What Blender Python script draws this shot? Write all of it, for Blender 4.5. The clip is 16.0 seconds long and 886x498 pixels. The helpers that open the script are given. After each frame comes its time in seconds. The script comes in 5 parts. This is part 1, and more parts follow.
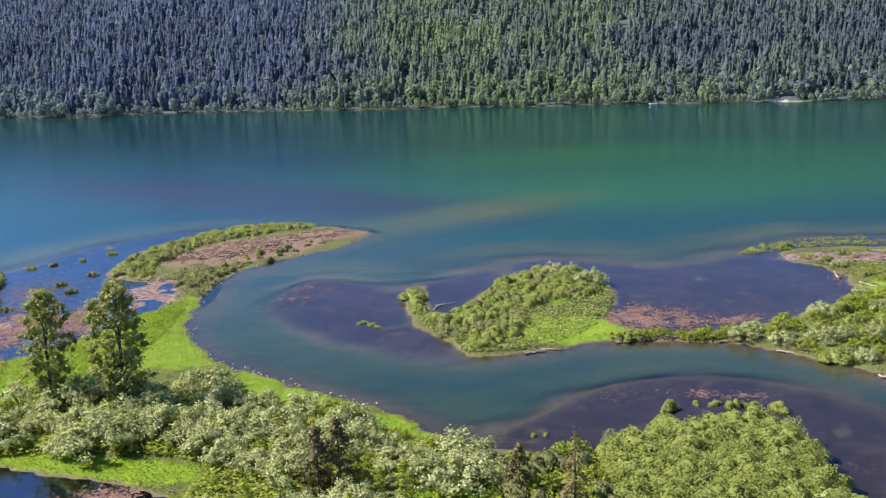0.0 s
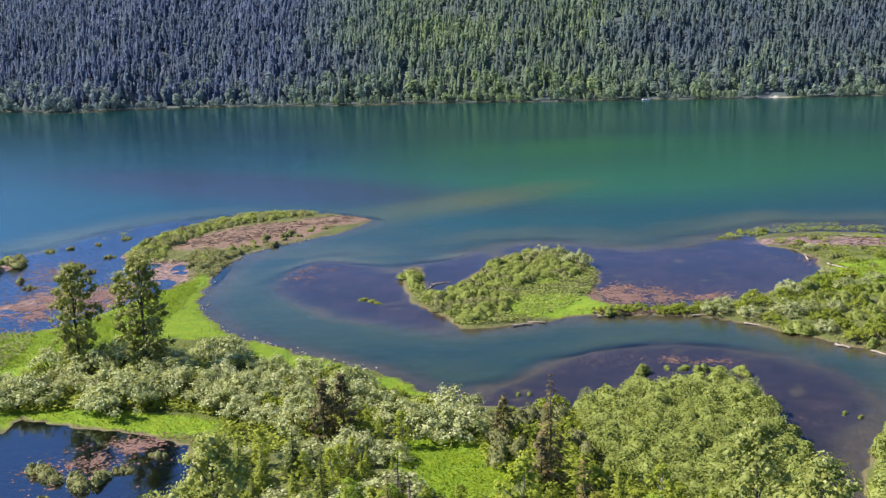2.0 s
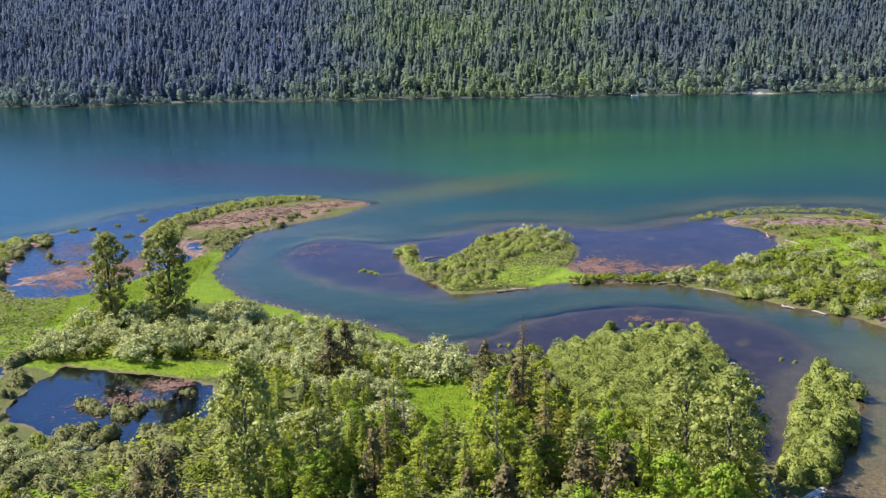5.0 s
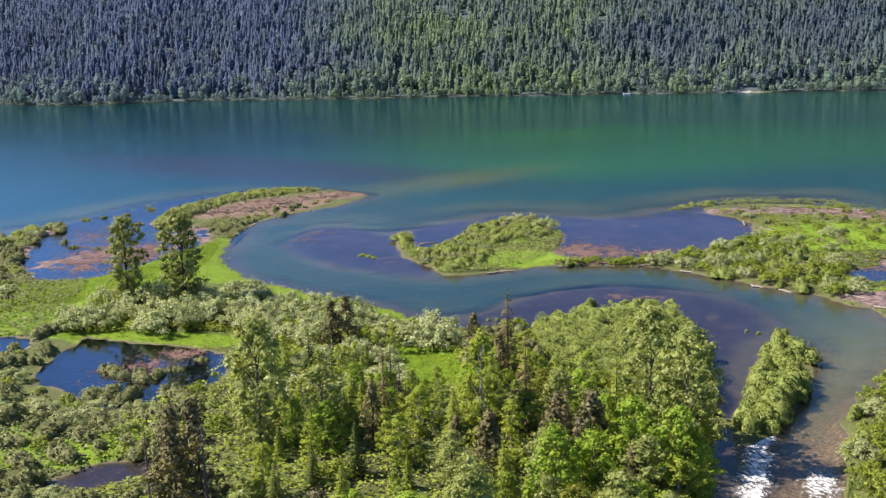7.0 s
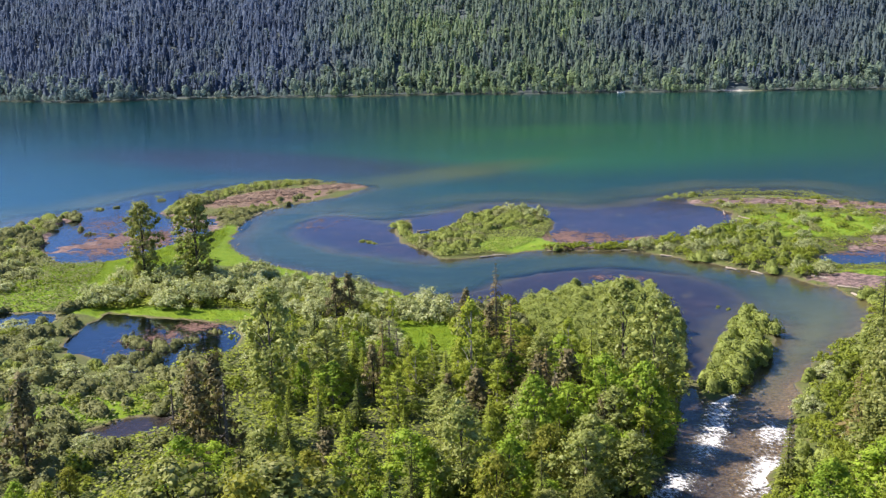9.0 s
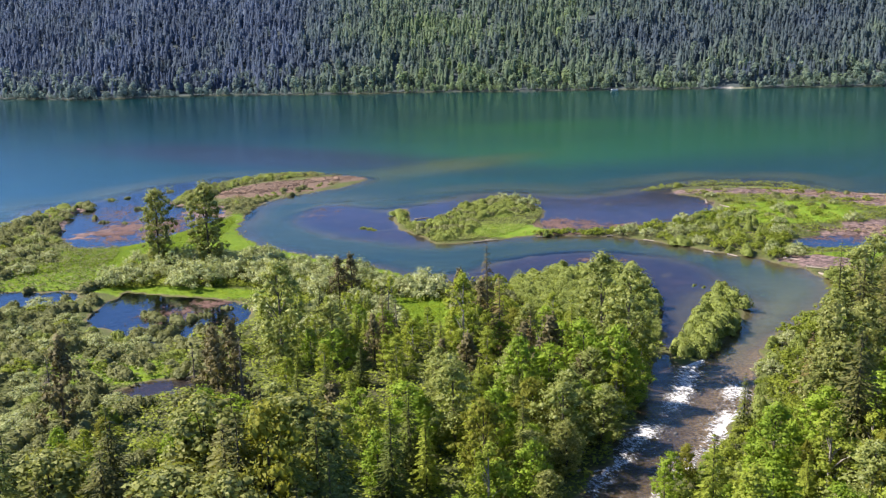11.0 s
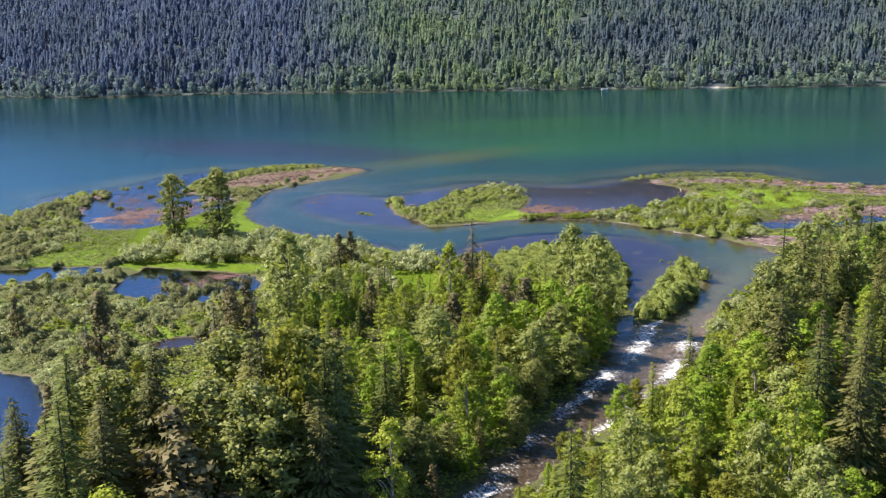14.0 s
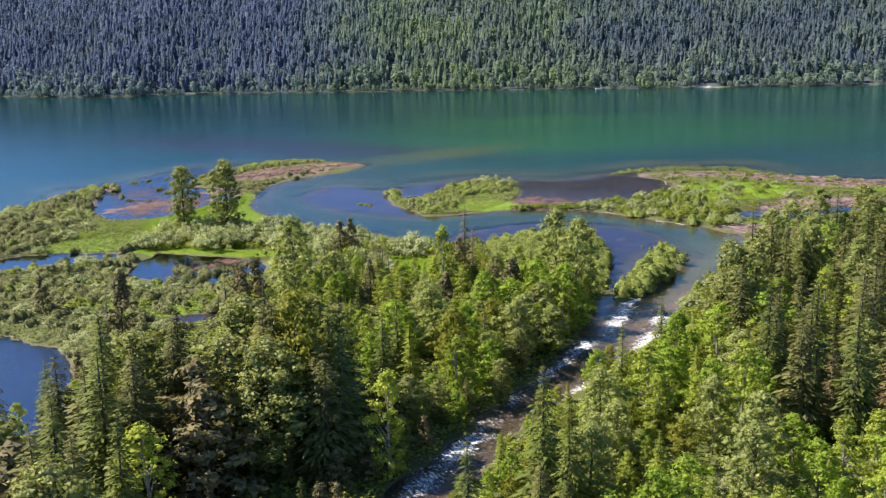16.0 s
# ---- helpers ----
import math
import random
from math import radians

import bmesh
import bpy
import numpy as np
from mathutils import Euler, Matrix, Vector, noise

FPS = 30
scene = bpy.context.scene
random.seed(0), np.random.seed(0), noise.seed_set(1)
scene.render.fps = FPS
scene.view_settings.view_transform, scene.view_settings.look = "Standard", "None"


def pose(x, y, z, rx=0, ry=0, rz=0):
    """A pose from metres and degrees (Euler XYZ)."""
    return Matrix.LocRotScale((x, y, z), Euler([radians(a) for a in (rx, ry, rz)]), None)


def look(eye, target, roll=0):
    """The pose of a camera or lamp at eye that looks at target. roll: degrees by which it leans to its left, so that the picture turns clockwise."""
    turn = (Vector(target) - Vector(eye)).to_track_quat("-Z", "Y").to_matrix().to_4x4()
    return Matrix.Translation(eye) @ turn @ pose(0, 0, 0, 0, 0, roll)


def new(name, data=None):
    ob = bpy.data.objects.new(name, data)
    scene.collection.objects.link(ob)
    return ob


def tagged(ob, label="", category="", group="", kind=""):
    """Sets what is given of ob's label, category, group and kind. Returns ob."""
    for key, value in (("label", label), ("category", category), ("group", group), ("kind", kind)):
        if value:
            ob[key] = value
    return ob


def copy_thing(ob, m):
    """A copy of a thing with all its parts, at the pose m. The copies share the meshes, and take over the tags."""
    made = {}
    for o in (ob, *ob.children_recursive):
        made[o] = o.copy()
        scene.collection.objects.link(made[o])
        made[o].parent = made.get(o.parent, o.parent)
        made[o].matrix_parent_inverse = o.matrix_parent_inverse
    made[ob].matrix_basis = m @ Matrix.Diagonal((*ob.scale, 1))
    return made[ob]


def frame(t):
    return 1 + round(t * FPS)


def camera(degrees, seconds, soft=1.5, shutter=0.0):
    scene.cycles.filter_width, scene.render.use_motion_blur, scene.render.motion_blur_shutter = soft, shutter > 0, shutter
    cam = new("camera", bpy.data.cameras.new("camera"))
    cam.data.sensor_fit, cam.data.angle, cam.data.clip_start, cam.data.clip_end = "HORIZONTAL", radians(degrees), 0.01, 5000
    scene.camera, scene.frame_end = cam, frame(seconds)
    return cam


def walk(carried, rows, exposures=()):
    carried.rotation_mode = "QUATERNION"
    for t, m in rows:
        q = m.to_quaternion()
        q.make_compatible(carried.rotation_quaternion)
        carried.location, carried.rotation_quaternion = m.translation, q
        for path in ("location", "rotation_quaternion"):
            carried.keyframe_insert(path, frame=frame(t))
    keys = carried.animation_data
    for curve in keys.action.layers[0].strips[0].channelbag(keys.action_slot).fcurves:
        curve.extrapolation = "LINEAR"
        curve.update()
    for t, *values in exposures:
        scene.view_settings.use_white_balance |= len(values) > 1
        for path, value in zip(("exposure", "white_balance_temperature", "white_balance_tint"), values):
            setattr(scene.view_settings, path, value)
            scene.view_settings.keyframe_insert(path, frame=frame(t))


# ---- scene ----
cam = camera(45.7, 16.0, 1.3)
PATH = [
    (0, (-1.933, -95.917, 50.648), (-1.94, -93.965, 50.214), -1.9),
    (0.5, (-1.731, -99.373, 50.697), (-1.738, -97.421, 50.262), -2.0),
    (1, (-1.613, -102.96, 50.79), (-1.619, -101.008, 50.354), -1.9),
    (1.5, (-1.38, -106.373, 50.94), (-1.386, -104.421, 50.502), -1.9),
    (2, (-1.27, -109.77, 50.937), (-1.275, -107.819, 50.497), -1.8),
    (2.5, (-1.189, -113.277, 50.866), (-1.193, -111.326, 50.426), -1.8),
    (3, (-1.022, -116.725, 50.913), (-1.025, -114.774, 50.472), -1.7),
    (3.5, (-0.903, -120.168, 50.943), (-0.904, -118.217, 50.502), -1.7),
    (4, (-0.714, -123.729, 50.975), (-0.715, -121.779, 50.533), -1.7),
    (6.5, (0.115, -140.95, 50.962), (0.118, -139.0, 50.519), -1.6),
    (7, (0.297, -144.431, 50.913), (0.302, -142.48, 50.47), -1.6),
    (7.5, (0.451, -147.71, 51.018), (0.456, -145.76, 50.573), -1.5),
    (8, (0.544, -151.538, 51.045), (0.55, -149.588, 50.601), -1.5),
    (8.5, (0.724, -154.913, 51.122), (0.73, -152.963, 50.677), -1.5),
    (9, (0.86, -158.713, 50.974), (0.867, -156.763, 50.531), -1.5),
    (11.5, (1.481, -175.84, 51.042), (1.492, -173.891, 50.597), -1.5),
    (12, (1.714, -179.036, 50.951), (1.726, -177.086, 50.507), -1.4),
    (12.5, (1.852, -182.625, 50.967), (1.864, -180.675, 50.523), -1.4),
    (13, (1.983, -186.222, 50.872), (1.997, -184.271, 50.43), -1.4),
    (13.5, (2.037, -189.24, 50.886), (2.052, -187.29, 50.445), -1.4),
    (14, (2.356, -193.52, 50.909), (2.371, -191.569, 50.467), -1.4),
    (14.5, (2.571, -196.934, 50.86), (2.586, -194.983, 50.42), -1.4),
    (15, (2.765, -200.659, 50.835), (2.781, -198.708, 50.395), -1.4),
    (15.5, (2.93, -204.016, 50.903), (2.947, -202.065, 50.462), -1.4),
    (16, (3.139, -207.6, 50.842), (3.156, -205.649, 50.402), -1.4),
]
walk(cam, [(t, look(eye, target, roll)) for t, eye, target, roll in PATH])

# ---- light ----
SUN_EL, SUN_AZ = 44.0, -82.0   # degrees; azimuth from +y, clockwise seen from above
world = bpy.data.worlds.new("sky")
scene.world = world
world.use_nodes = True
wn = world.node_tree.nodes
sky = wn.new("ShaderNodeTexSky")
sky.sky_type = "NISHITA"
sky.sun_disc = False
sky.sun_elevation = radians(SUN_EL)
sky.sun_rotation = radians(SUN_AZ)
sky.altitude, sky.air_density, sky.dust_density, sky.ozone_density = 3000, 0.8, 0.0, 6.0
wn["Background"].inputs[1].default_value = 0.15
world.node_tree.links.new(sky.outputs[0], wn["Background"].inputs[0])
sun = new("sun", bpy.data.lights.new("sun", "SUN"))
sun.data.energy, sun.data.angle, sun.data.color = 6.45, radians(0.53), (1.0, 0.88, 0.765)
se, sa = radians(SUN_EL), radians(SUN_AZ)
sun.matrix_world = look((math.sin(sa) * math.cos(se) * 300, math.cos(sa) * math.cos(se) * 300, math.sin(se) * 300), (0, 0, 0))
scene.view_settings.exposure = 0.6

# ---- materials ----


class Mat:
    """A node material with short-hand for wiring."""

    def __init__(self, name):
        self.m = bpy.data.materials.new(name)
        self.m.use_nodes = True
        self.t = self.m.node_tree
        self.out = self.t.nodes["Material Output"]
        self.p = self.t.nodes["Principled BSDF"]

    def n(self, kind, **values):
        node = self.t.nodes.new("ShaderNode" + kind)
        for key, value in values.items():
            if key == "op":
                node.operation = value
            elif key == "blend":
                node.data_type = "RGBA"
                node.blend_type = value
            else:
                node.inputs[key].default_value = value
        return node

    def link(self, a, b):
        self.t.links.new(a, b)

    def mix(self, fac, a, b, blend="MIX"):
        node = self.n("Mix", blend=blend)
        for value, slot in ((fac, 0), (a, 6), (b, 7)):
            if isinstance(value, (int, float)):
                node.inputs[slot].default_value = value
            elif isinstance(value, tuple):
                node.inputs[slot].default_value = (*value[:3], 1)
            else:
                self.link(value, node.inputs[slot])
        return node.outputs[2]

    def math(self, op, a, b=0.0, c=None):
        node = self.n("Math", op=op)
        for i, value in enumerate((a, b, c)):
            if value is None:
                continue
            if isinstance(value, (int, float)):
                node.inputs[i].default_value = value
            else:
                self.link(value, node.inputs[i])
        return node.outputs[0]

    def ramp(self, fac, lo, hi):
        node = self.n("MapRange")
        node.interpolation_type = "SMOOTHSTEP"
        node.inputs[1].default_value, node.inputs[2].default_value = lo, hi
        self.link(fac, node.inputs[0])
        return node.outputs[0]

    def noise(self, scale, detail=4.0, rough=0.6, vec=None):
        node = self.n("TexNoise", Scale=scale, Detail=detail, Roughness=rough)
        if vec is None:
            vec = self.pos()
        self.link(vec, node.inputs["Vector"])
        return node.outputs[0]

    def pos(self):
        return self.n("NewGeometry").outputs["Position"]

    def attr(self, name):
        node = self.n("Attribute")
        node.attribute_name = name
        return node.outputs["Fac"]

    def bump(self, height, strength, distance=0.1):
        node = self.n("Bump", Strength=strength, Distance=distance)
        self.link(height, node.inputs["Height"])
        return node.outputs[0]


def foliage(name, light, dark, glow=0.35, rough=0.55, spread=0.5, sheen=None):
    """Leaves: colour by plant and by leaf, some light let through."""
    m = Mat(name)
    own = m.n("ObjectInfo").outputs["Random"]
    leaf = m.n("NewGeometry").outputs["Random Per Island"]
    patch = m.noise(0.35, 2.0)
    f = m.math("ADD", m.math("MULTIPLY", own, spread), m.math("MULTIPLY", leaf, 1 - spread))
    f = m.math("ADD", f, m.math("MULTIPLY", m.math("SUBTRACT", patch, 0.5), 0.7))
    col = m.mix(f, dark, light)
    # sheen put into the base colour: random leaves turned paler
    if sheen:
        col = m.mix(m.math("MULTIPLY", m.ramp(leaf, 0.8, 0.95), 0.45), col, sheen)
    m.link(col, m.p.inputs["Base Color"])
    m.p.inputs["Roughness"].default_value = rough
    m.p.inputs["Specular IOR Level"].default_value = 0.12
    tr = m.n("BsdfTranslucent")
    m.link(m.mix(1.0, col, (1.15, 1.1, 0.55), "MULTIPLY"), tr.inputs[0])
    mx = m.n("MixShader", Fac=glow)
    m.link(m.p.outputs[0], mx.inputs[1])
    m.link(tr.outputs[0], mx.inputs[2])
    m.link(mx.outputs[0], m.out.inputs[0])
    return m.m


def bark(name, light, dark, scale=6.0):
    m = Mat(name)
    f = m.noise(scale, 6.0)
    g = m.noise(scale * 0.15, 2.0)
    col = m.mix(m.ramp(f, 0.35, 0.65), dark, light)
    m.link(m.mix(m.math("MULTIPLY", g, 0.5), col, dark), m.p.inputs["Base Color"])
    m.p.inputs["Roughness"].default_value = 0.9
    m.link(m.bump(f, 0.6, 0.05), m.p.inputs["Normal"])
    return m.m


LEAF = {
    "spruce": foliage("spruce needles", (0.20, 0.235, 0.05), (0.075, 0.105, 0.028), 0.25, spread=0.6),
    "hemlock": foliage("hemlock needles", (0.235, 0.235, 0.075), (0.095, 0.105, 0.036), 0.25, spread=0.5),
    "fir": foliage("young conifer needles", (0.35, 0.41, 0.06), (0.18, 0.235, 0.035), 0.33),
    "brown": foliage("browned needles", (0.30, 0.235, 0.10), (0.17, 0.14, 0.065), 0.25),
    "pine": foliage("dull pine needles", (0.25, 0.22, 0.105), (0.115, 0.105, 0.055), 0.2, spread=0.6),
    "cotton": foliage("cottonwood leaves", (0.39, 0.44, 0.14), (0.21, 0.255, 0.07), 0.38, spread=0.35, sheen=(0.56, 0.60, 0.33)),
    "bank": foliage("dull dark cottonwood leaves", (0.36, 0.39, 0.125), (0.17, 0.20, 0.058), 0.38, spread=0.1, sheen=(0.46, 0.48, 0.25)),
    "birch": foliage("birch leaves", (0.45, 0.52, 0.085), (0.24, 0.31, 0.05), 0.42),
    "alder": foliage("alder leaves", (0.37, 0.50, 0.065), (0.20, 0.31, 0.04), 0.4),
    "gold": foliage("yellowing leaves", (0.34, 0.345, 0.06), (0.165, 0.19, 0.03), 0.38),
    "willow": foliage("grey willow leaves", (0.55, 0.59, 0.32), (0.27, 0.33, 0.13), 0.32, spread=0.4, sheen=(0.72, 0.74, 0.54)),
    "shrub": foliage("green shrub leaves", (0.37, 0.43, 0.07), (0.20, 0.265, 0.045), 0.4),
    "sallow": foliage("yellow-green willow leaves", (0.395, 0.465, 0.145), (0.245, 0.305, 0.085), 0.42, spread=0.3),
    "marsh": foliage("olive marsh shrub leaves", (0.30, 0.325, 0.14), (0.165, 0.185, 0.078), 0.36, sheen=(0.42, 0.44, 0.27)),
}


def hazed_foliage(name, cool, warm, dark, glow):
    """Far trees: each tree its own tone, greener stands where the mesh says so. The base colours carry a painted blue
    haze.
    """
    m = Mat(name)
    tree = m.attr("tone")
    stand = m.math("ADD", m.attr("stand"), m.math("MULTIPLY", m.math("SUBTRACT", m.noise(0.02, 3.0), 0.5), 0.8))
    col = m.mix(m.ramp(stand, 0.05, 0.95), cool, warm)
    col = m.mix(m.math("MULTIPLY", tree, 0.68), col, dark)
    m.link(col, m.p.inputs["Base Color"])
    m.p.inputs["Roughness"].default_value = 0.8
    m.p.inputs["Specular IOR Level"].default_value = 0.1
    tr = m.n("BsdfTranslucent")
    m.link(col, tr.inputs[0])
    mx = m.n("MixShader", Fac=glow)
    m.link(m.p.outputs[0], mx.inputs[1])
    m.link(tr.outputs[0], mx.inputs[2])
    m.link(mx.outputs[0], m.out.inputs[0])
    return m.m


# lifted, bluish base colours paint distance haze onto the far trees
LEAF["hill"] = hazed_foliage("far conifer needles with haze tint", (0.162, 0.215, 0.325), (0.245, 0.335, 0.185), (0.105, 0.142, 0.205), 0.55)
LEAF["hillgreen"] = hazed_foliage("far broadleaf leaves with haze tint", (0.25, 0.33, 0.31), (0.27, 0.36, 0.17), (0.13, 0.18, 0.18), 0.42)
BARK = {
    "grey": bark("grey bark", (0.22, 0.19, 0.16), (0.07, 0.06, 0.05)),
    "pale": bark("pale bark", (0.55, 0.52, 0.47), (0.16, 0.14, 0.12)),
    "dark": bark("dark bark", (0.10, 0.08, 0.065), (0.035, 0.03, 0.025)),
    "drift": bark("old drift wood", (0.44, 0.31, 0.23), (0.20, 0.14, 0.105)),
    "bleached": bark("bleached driftwood", (0.50, 0.44, 0.37), (0.27, 0.23, 0.19)),
}


def make_ground():
    m = Mat("delta ground")
    big, mid, fine = m.noise(0.06, 4.0), m.noise(0.45, 5.0), m.noise(3.0, 5.0, 0.7)
    z = m.n("SeparateXYZ")
    m.link(m.pos(), z.inputs[0])
    z = z.outputs[2]
    soil = m.mix(m.ramp(mid, 0.35, 0.7), (0.075, 0.078, 0.03), (0.045, 0.05, 0.02))
    grass = m.mix(m.ramp(fine, 0.3, 0.7), (0.065, 0.095, 0.02), (0.15, 0.18, 0.04))
    grass = m.mix(m.ramp(mid, 0.5, 0.8), grass, (0.13, 0.125, 0.045))
    col = m.mix(m.ramp(m.math("ADD", big, m.math("MULTIPLY", mid, 0.4)), 0.5, 0.8), soil, grass)
    lush = m.mix(m.ramp(mid, 0.3, 0.7), (0.125, 0.235, 0.007), (0.19, 0.285, 0.011))
    lush = m.mix(m.ramp(fine, 0.55, 0.85), lush, (0.13, 0.24, 0.010))
    meadow = m.math("ADD", m.attr("meadow"), m.math("MULTIPLY", m.math("SUBTRACT", mid, 0.5), 0.7))
    col = m.mix(m.ramp(meadow, 0.35, 0.65), col, lush)
    litter = m.mix(m.ramp(fine, 0.36, 0.56), (0.34, 0.225, 0.165), (0.10, 0.068, 0.052))
    litter = m.mix(m.ramp(mid, 0.55, 0.8), litter, (0.10, 0.095, 0.04))
    weed = m.math("ADD", m.attr("litter"), m.math("MULTIPLY", m.math("SUBTRACT", mid, 0.5), 1.1))
    col = m.mix(m.ramp(weed, 0.4, 0.62), col, litter)
    # wet margin and bed
    rim = m.mix(m.ramp(fine, 0.3, 0.7), (0.19, 0.165, 0.085), (0.09, 0.085, 0.04))
    shore = m.math("ADD", z, m.math("MULTIPLY", m.math("SUBTRACT", mid, 0.5), 0.35))
    col = m.mix(m.ramp(shore, 0.17, 0.03), col, rim)
    mud = m.mix(m.ramp(mid, 0.3, 0.7), (0.028, 0.025, 0.040), (0.018, 0.016, 0.028))
    mud = m.mix(m.ramp(m.noise(0.18, 5.0, 0.65), 0.45, 0.7), mud, (0.050, 0.038, 0.052))
    mud = m.mix(m.math("MULTIPLY", m.ramp(fine, 0.5, 0.7), m.ramp(big, 0.45, 0.6)), mud, (0.26, 0.16, 0.15))
    sand = m.mix(m.ramp(mid, 0.3, 0.7), (0.21, 0.185, 0.085), (0.14, 0.125, 0.06))
    sand = m.mix(m.ramp(m.noise(1.6, 3.0), 0.5, 0.7), sand, (0.09, 0.075, 0.05))
    gravel = m.mix(m.ramp(m.noise(2.2, 5.0, 0.75), 0.4, 0.62), (0.17, 0.12, 0.062), (0.42, 0.31, 0.18))
    sand = m.mix(m.attr("gravel"), sand, gravel)
    bed = m.mix(m.attr("sand"), mud, sand)
    col = m.mix(m.ramp(z, 0.0, -0.12), col, bed)
    muck = m.math("ADD", m.attr("muck"), m.math("MULTIPLY", m.math("SUBTRACT", m.noise(0.3, 5.0, 0.7), 0.5), 1.4))
    col = m.mix(m.ramp(muck, 0.35, 0.65), col, m.mix(m.ramp(m.noise(0.9, 6.0, 0.7), 0.4, 0.62), (0.085, 0.06, 0.06), (0.29, 0.20, 0.185)))
    beach = m.attr("beach")
    # far slope ground, its colour given the same haze blue
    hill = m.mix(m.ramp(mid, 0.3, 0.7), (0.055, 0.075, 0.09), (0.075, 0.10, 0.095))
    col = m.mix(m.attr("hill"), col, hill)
    col = m.mix(m.ramp(m.math("ADD", beach, m.math("MULTIPLY", fine, 0.2)), 0.4, 0.6), col, (0.5, 0.47, 0.42))
    m.link(col, m.p.inputs["Base Color"])
    m.p.inputs["Roughness"].default_value = 0.95
    m.link(m.bump(m.math("ADD", fine, m.math("MULTIPLY", mid, 2.0)), 0.7, 0.25), m.p.inputs["Normal"])
    return m.m


def make_water():
    m = Mat("lake and river water")
    depth, foam, silt, plume, peat = (m.attr(a) for a in ("depth", "foam", "silt", "plume", "peat"))
    big = m.noise(0.012, 3.0)
    lake = m.mix(m.ramp(big, 0.35, 0.65), (0.004, 0.038, 0.052), (0.006, 0.050, 0.052))
    lake = m.mix(m.attr("algae"), lake, (0.014, 0.108, 0.042))
    lake = m.mix(peat, lake, (0.024, 0.026, 0.037))
    river = m.mix(m.ramp(m.noise(0.05, 3.0), 0.3, 0.7), (0.017, 0.042, 0.031), (0.034, 0.056, 0.028))
    body = m.mix(m.ramp(depth, 1.2, 4.0), river, lake)
    cover = m.ramp(depth, 0.25, 1.5)
    body = m.mix(plume, body, (0.085, 0.10, 0.016))
    body = m.mix(silt, body, (0.125, 0.135, 0.055))
    # shallow body colour brightened to make up for bed light lost in the mix
    pale = m.n("VectorMath", op="SCALE")
    m.link(body, pale.inputs[0])
    m.link(m.math("SUBTRACT", 1.75, m.math("MULTIPLY", cover, 0.95)), pale.inputs["Scale"])
    body = pale.outputs[0]
    tint = m.n("BsdfTransparent")
    tint.inputs[0].default_value = (0.80, 0.79, 0.76, 1)
    dif = m.n("BsdfDiffuse")
    m.link(body, dif.inputs[0])
    mx = m.n("MixShader")
    m.link(cover, mx.inputs[0])
    m.link(tint.outputs[0], mx.inputs[1])
    m.link(dif.outputs[0], mx.inputs[2])
    # ripples
    st = m.n("Mapping")
    st.inputs["Scale"].default_value = (1.0, 2.2, 1.0)
    m.link(m.pos(), st.inputs[0])
    rip = m.math("ADD", m.noise(0.9, 3.0, 0.6, st.outputs[0]), m.math("MULTIPLY", m.noise(0.16, 2.0, 0.5, st.outputs[0]), 1.5))
    rough = m.math("MULTIPLY", m.noise(2.2, 5.0, 0.7), foam)
    still = m.math("SUBTRACT", 1.0, m.math("MULTIPLY", m.attr("calm"), 0.88))
    bump = m.bump(m.math("ADD", m.math("MULTIPLY", rip, still), m.math("MULTIPLY", rough, 3.5)), 0.34, 0.12)
    fr = m.n("Fresnel", IOR=1.33)
    # IOR raised in ponds and bay to imitate a brighter sky reflection
    m.link(m.math("ADD", 1.33, m.math("MULTIPLY", m.attr("mirror"), 1.4)), fr.inputs["IOR"])
    m.link(bump, fr.inputs["Normal"])
    gl = m.n("BsdfGlossy", Roughness=0.05)
    # gloss tint puts a bluer sky into the reflections
    m.link(m.mix(m.attr("mirror"), m.mix(m.attr("calm"), (0.72, 0.88, 0.93), (0.60, 0.67, 0.86)), (0.78, 0.86, 1.0)), gl.inputs[0])
    m.link(bump, gl.inputs["Normal"])
    mg = m.n("MixShader")
    m.link(fr.outputs[0], mg.inputs[0])
    m.link(mx.outputs[0], mg.inputs[1])
    m.link(gl.outputs[0], mg.inputs[2])
    # white water
    wf = m.n("BsdfDiffuse")
    wf.inputs[0].default_value = (0.8, 0.82, 0.84, 1)
    mf = m.n("MixShader")
    turn, long = m.n("Mapping"), m.n("Mapping")
    turn.inputs["Rotation"].default_value = (0, 0, radians(-27))
    long.inputs["Scale"].default_value = (1.0, 0.45, 1.0)
    m.link(m.pos(), turn.inputs[0])
    m.link(turn.outputs[0], long.inputs[0])
    froth = m.math("ADD", m.noise(2.6, 8.0, 0.8, long.outputs[0]), m.math("MULTIPLY", foam, 0.35))
    m.link(m.math("MULTIPLY", m.ramp(froth, 0.68, 0.84), m.ramp(foam, 0.05, 0.4)), mf.inputs[0])
    m.link(mg.outputs[0], mf.inputs[1])
    m.link(wf.outputs[0], mf.inputs[2])
    m.link(mf.outputs[0], m.out.inputs[0])
    return m.m


def plain(name, a, b, scale, rough=0.9):
    m = Mat(name)
    f = m.noise(scale, 5.0)
    m.link(m.mix(m.ramp(f, 0.3, 0.7), a, b), m.p.inputs["Base Color"])
    m.p.inputs["Roughness"].default_value = rough
    m.link(m.bump(f, 0.5, 0.05), m.p.inputs["Normal"])
    return m.m


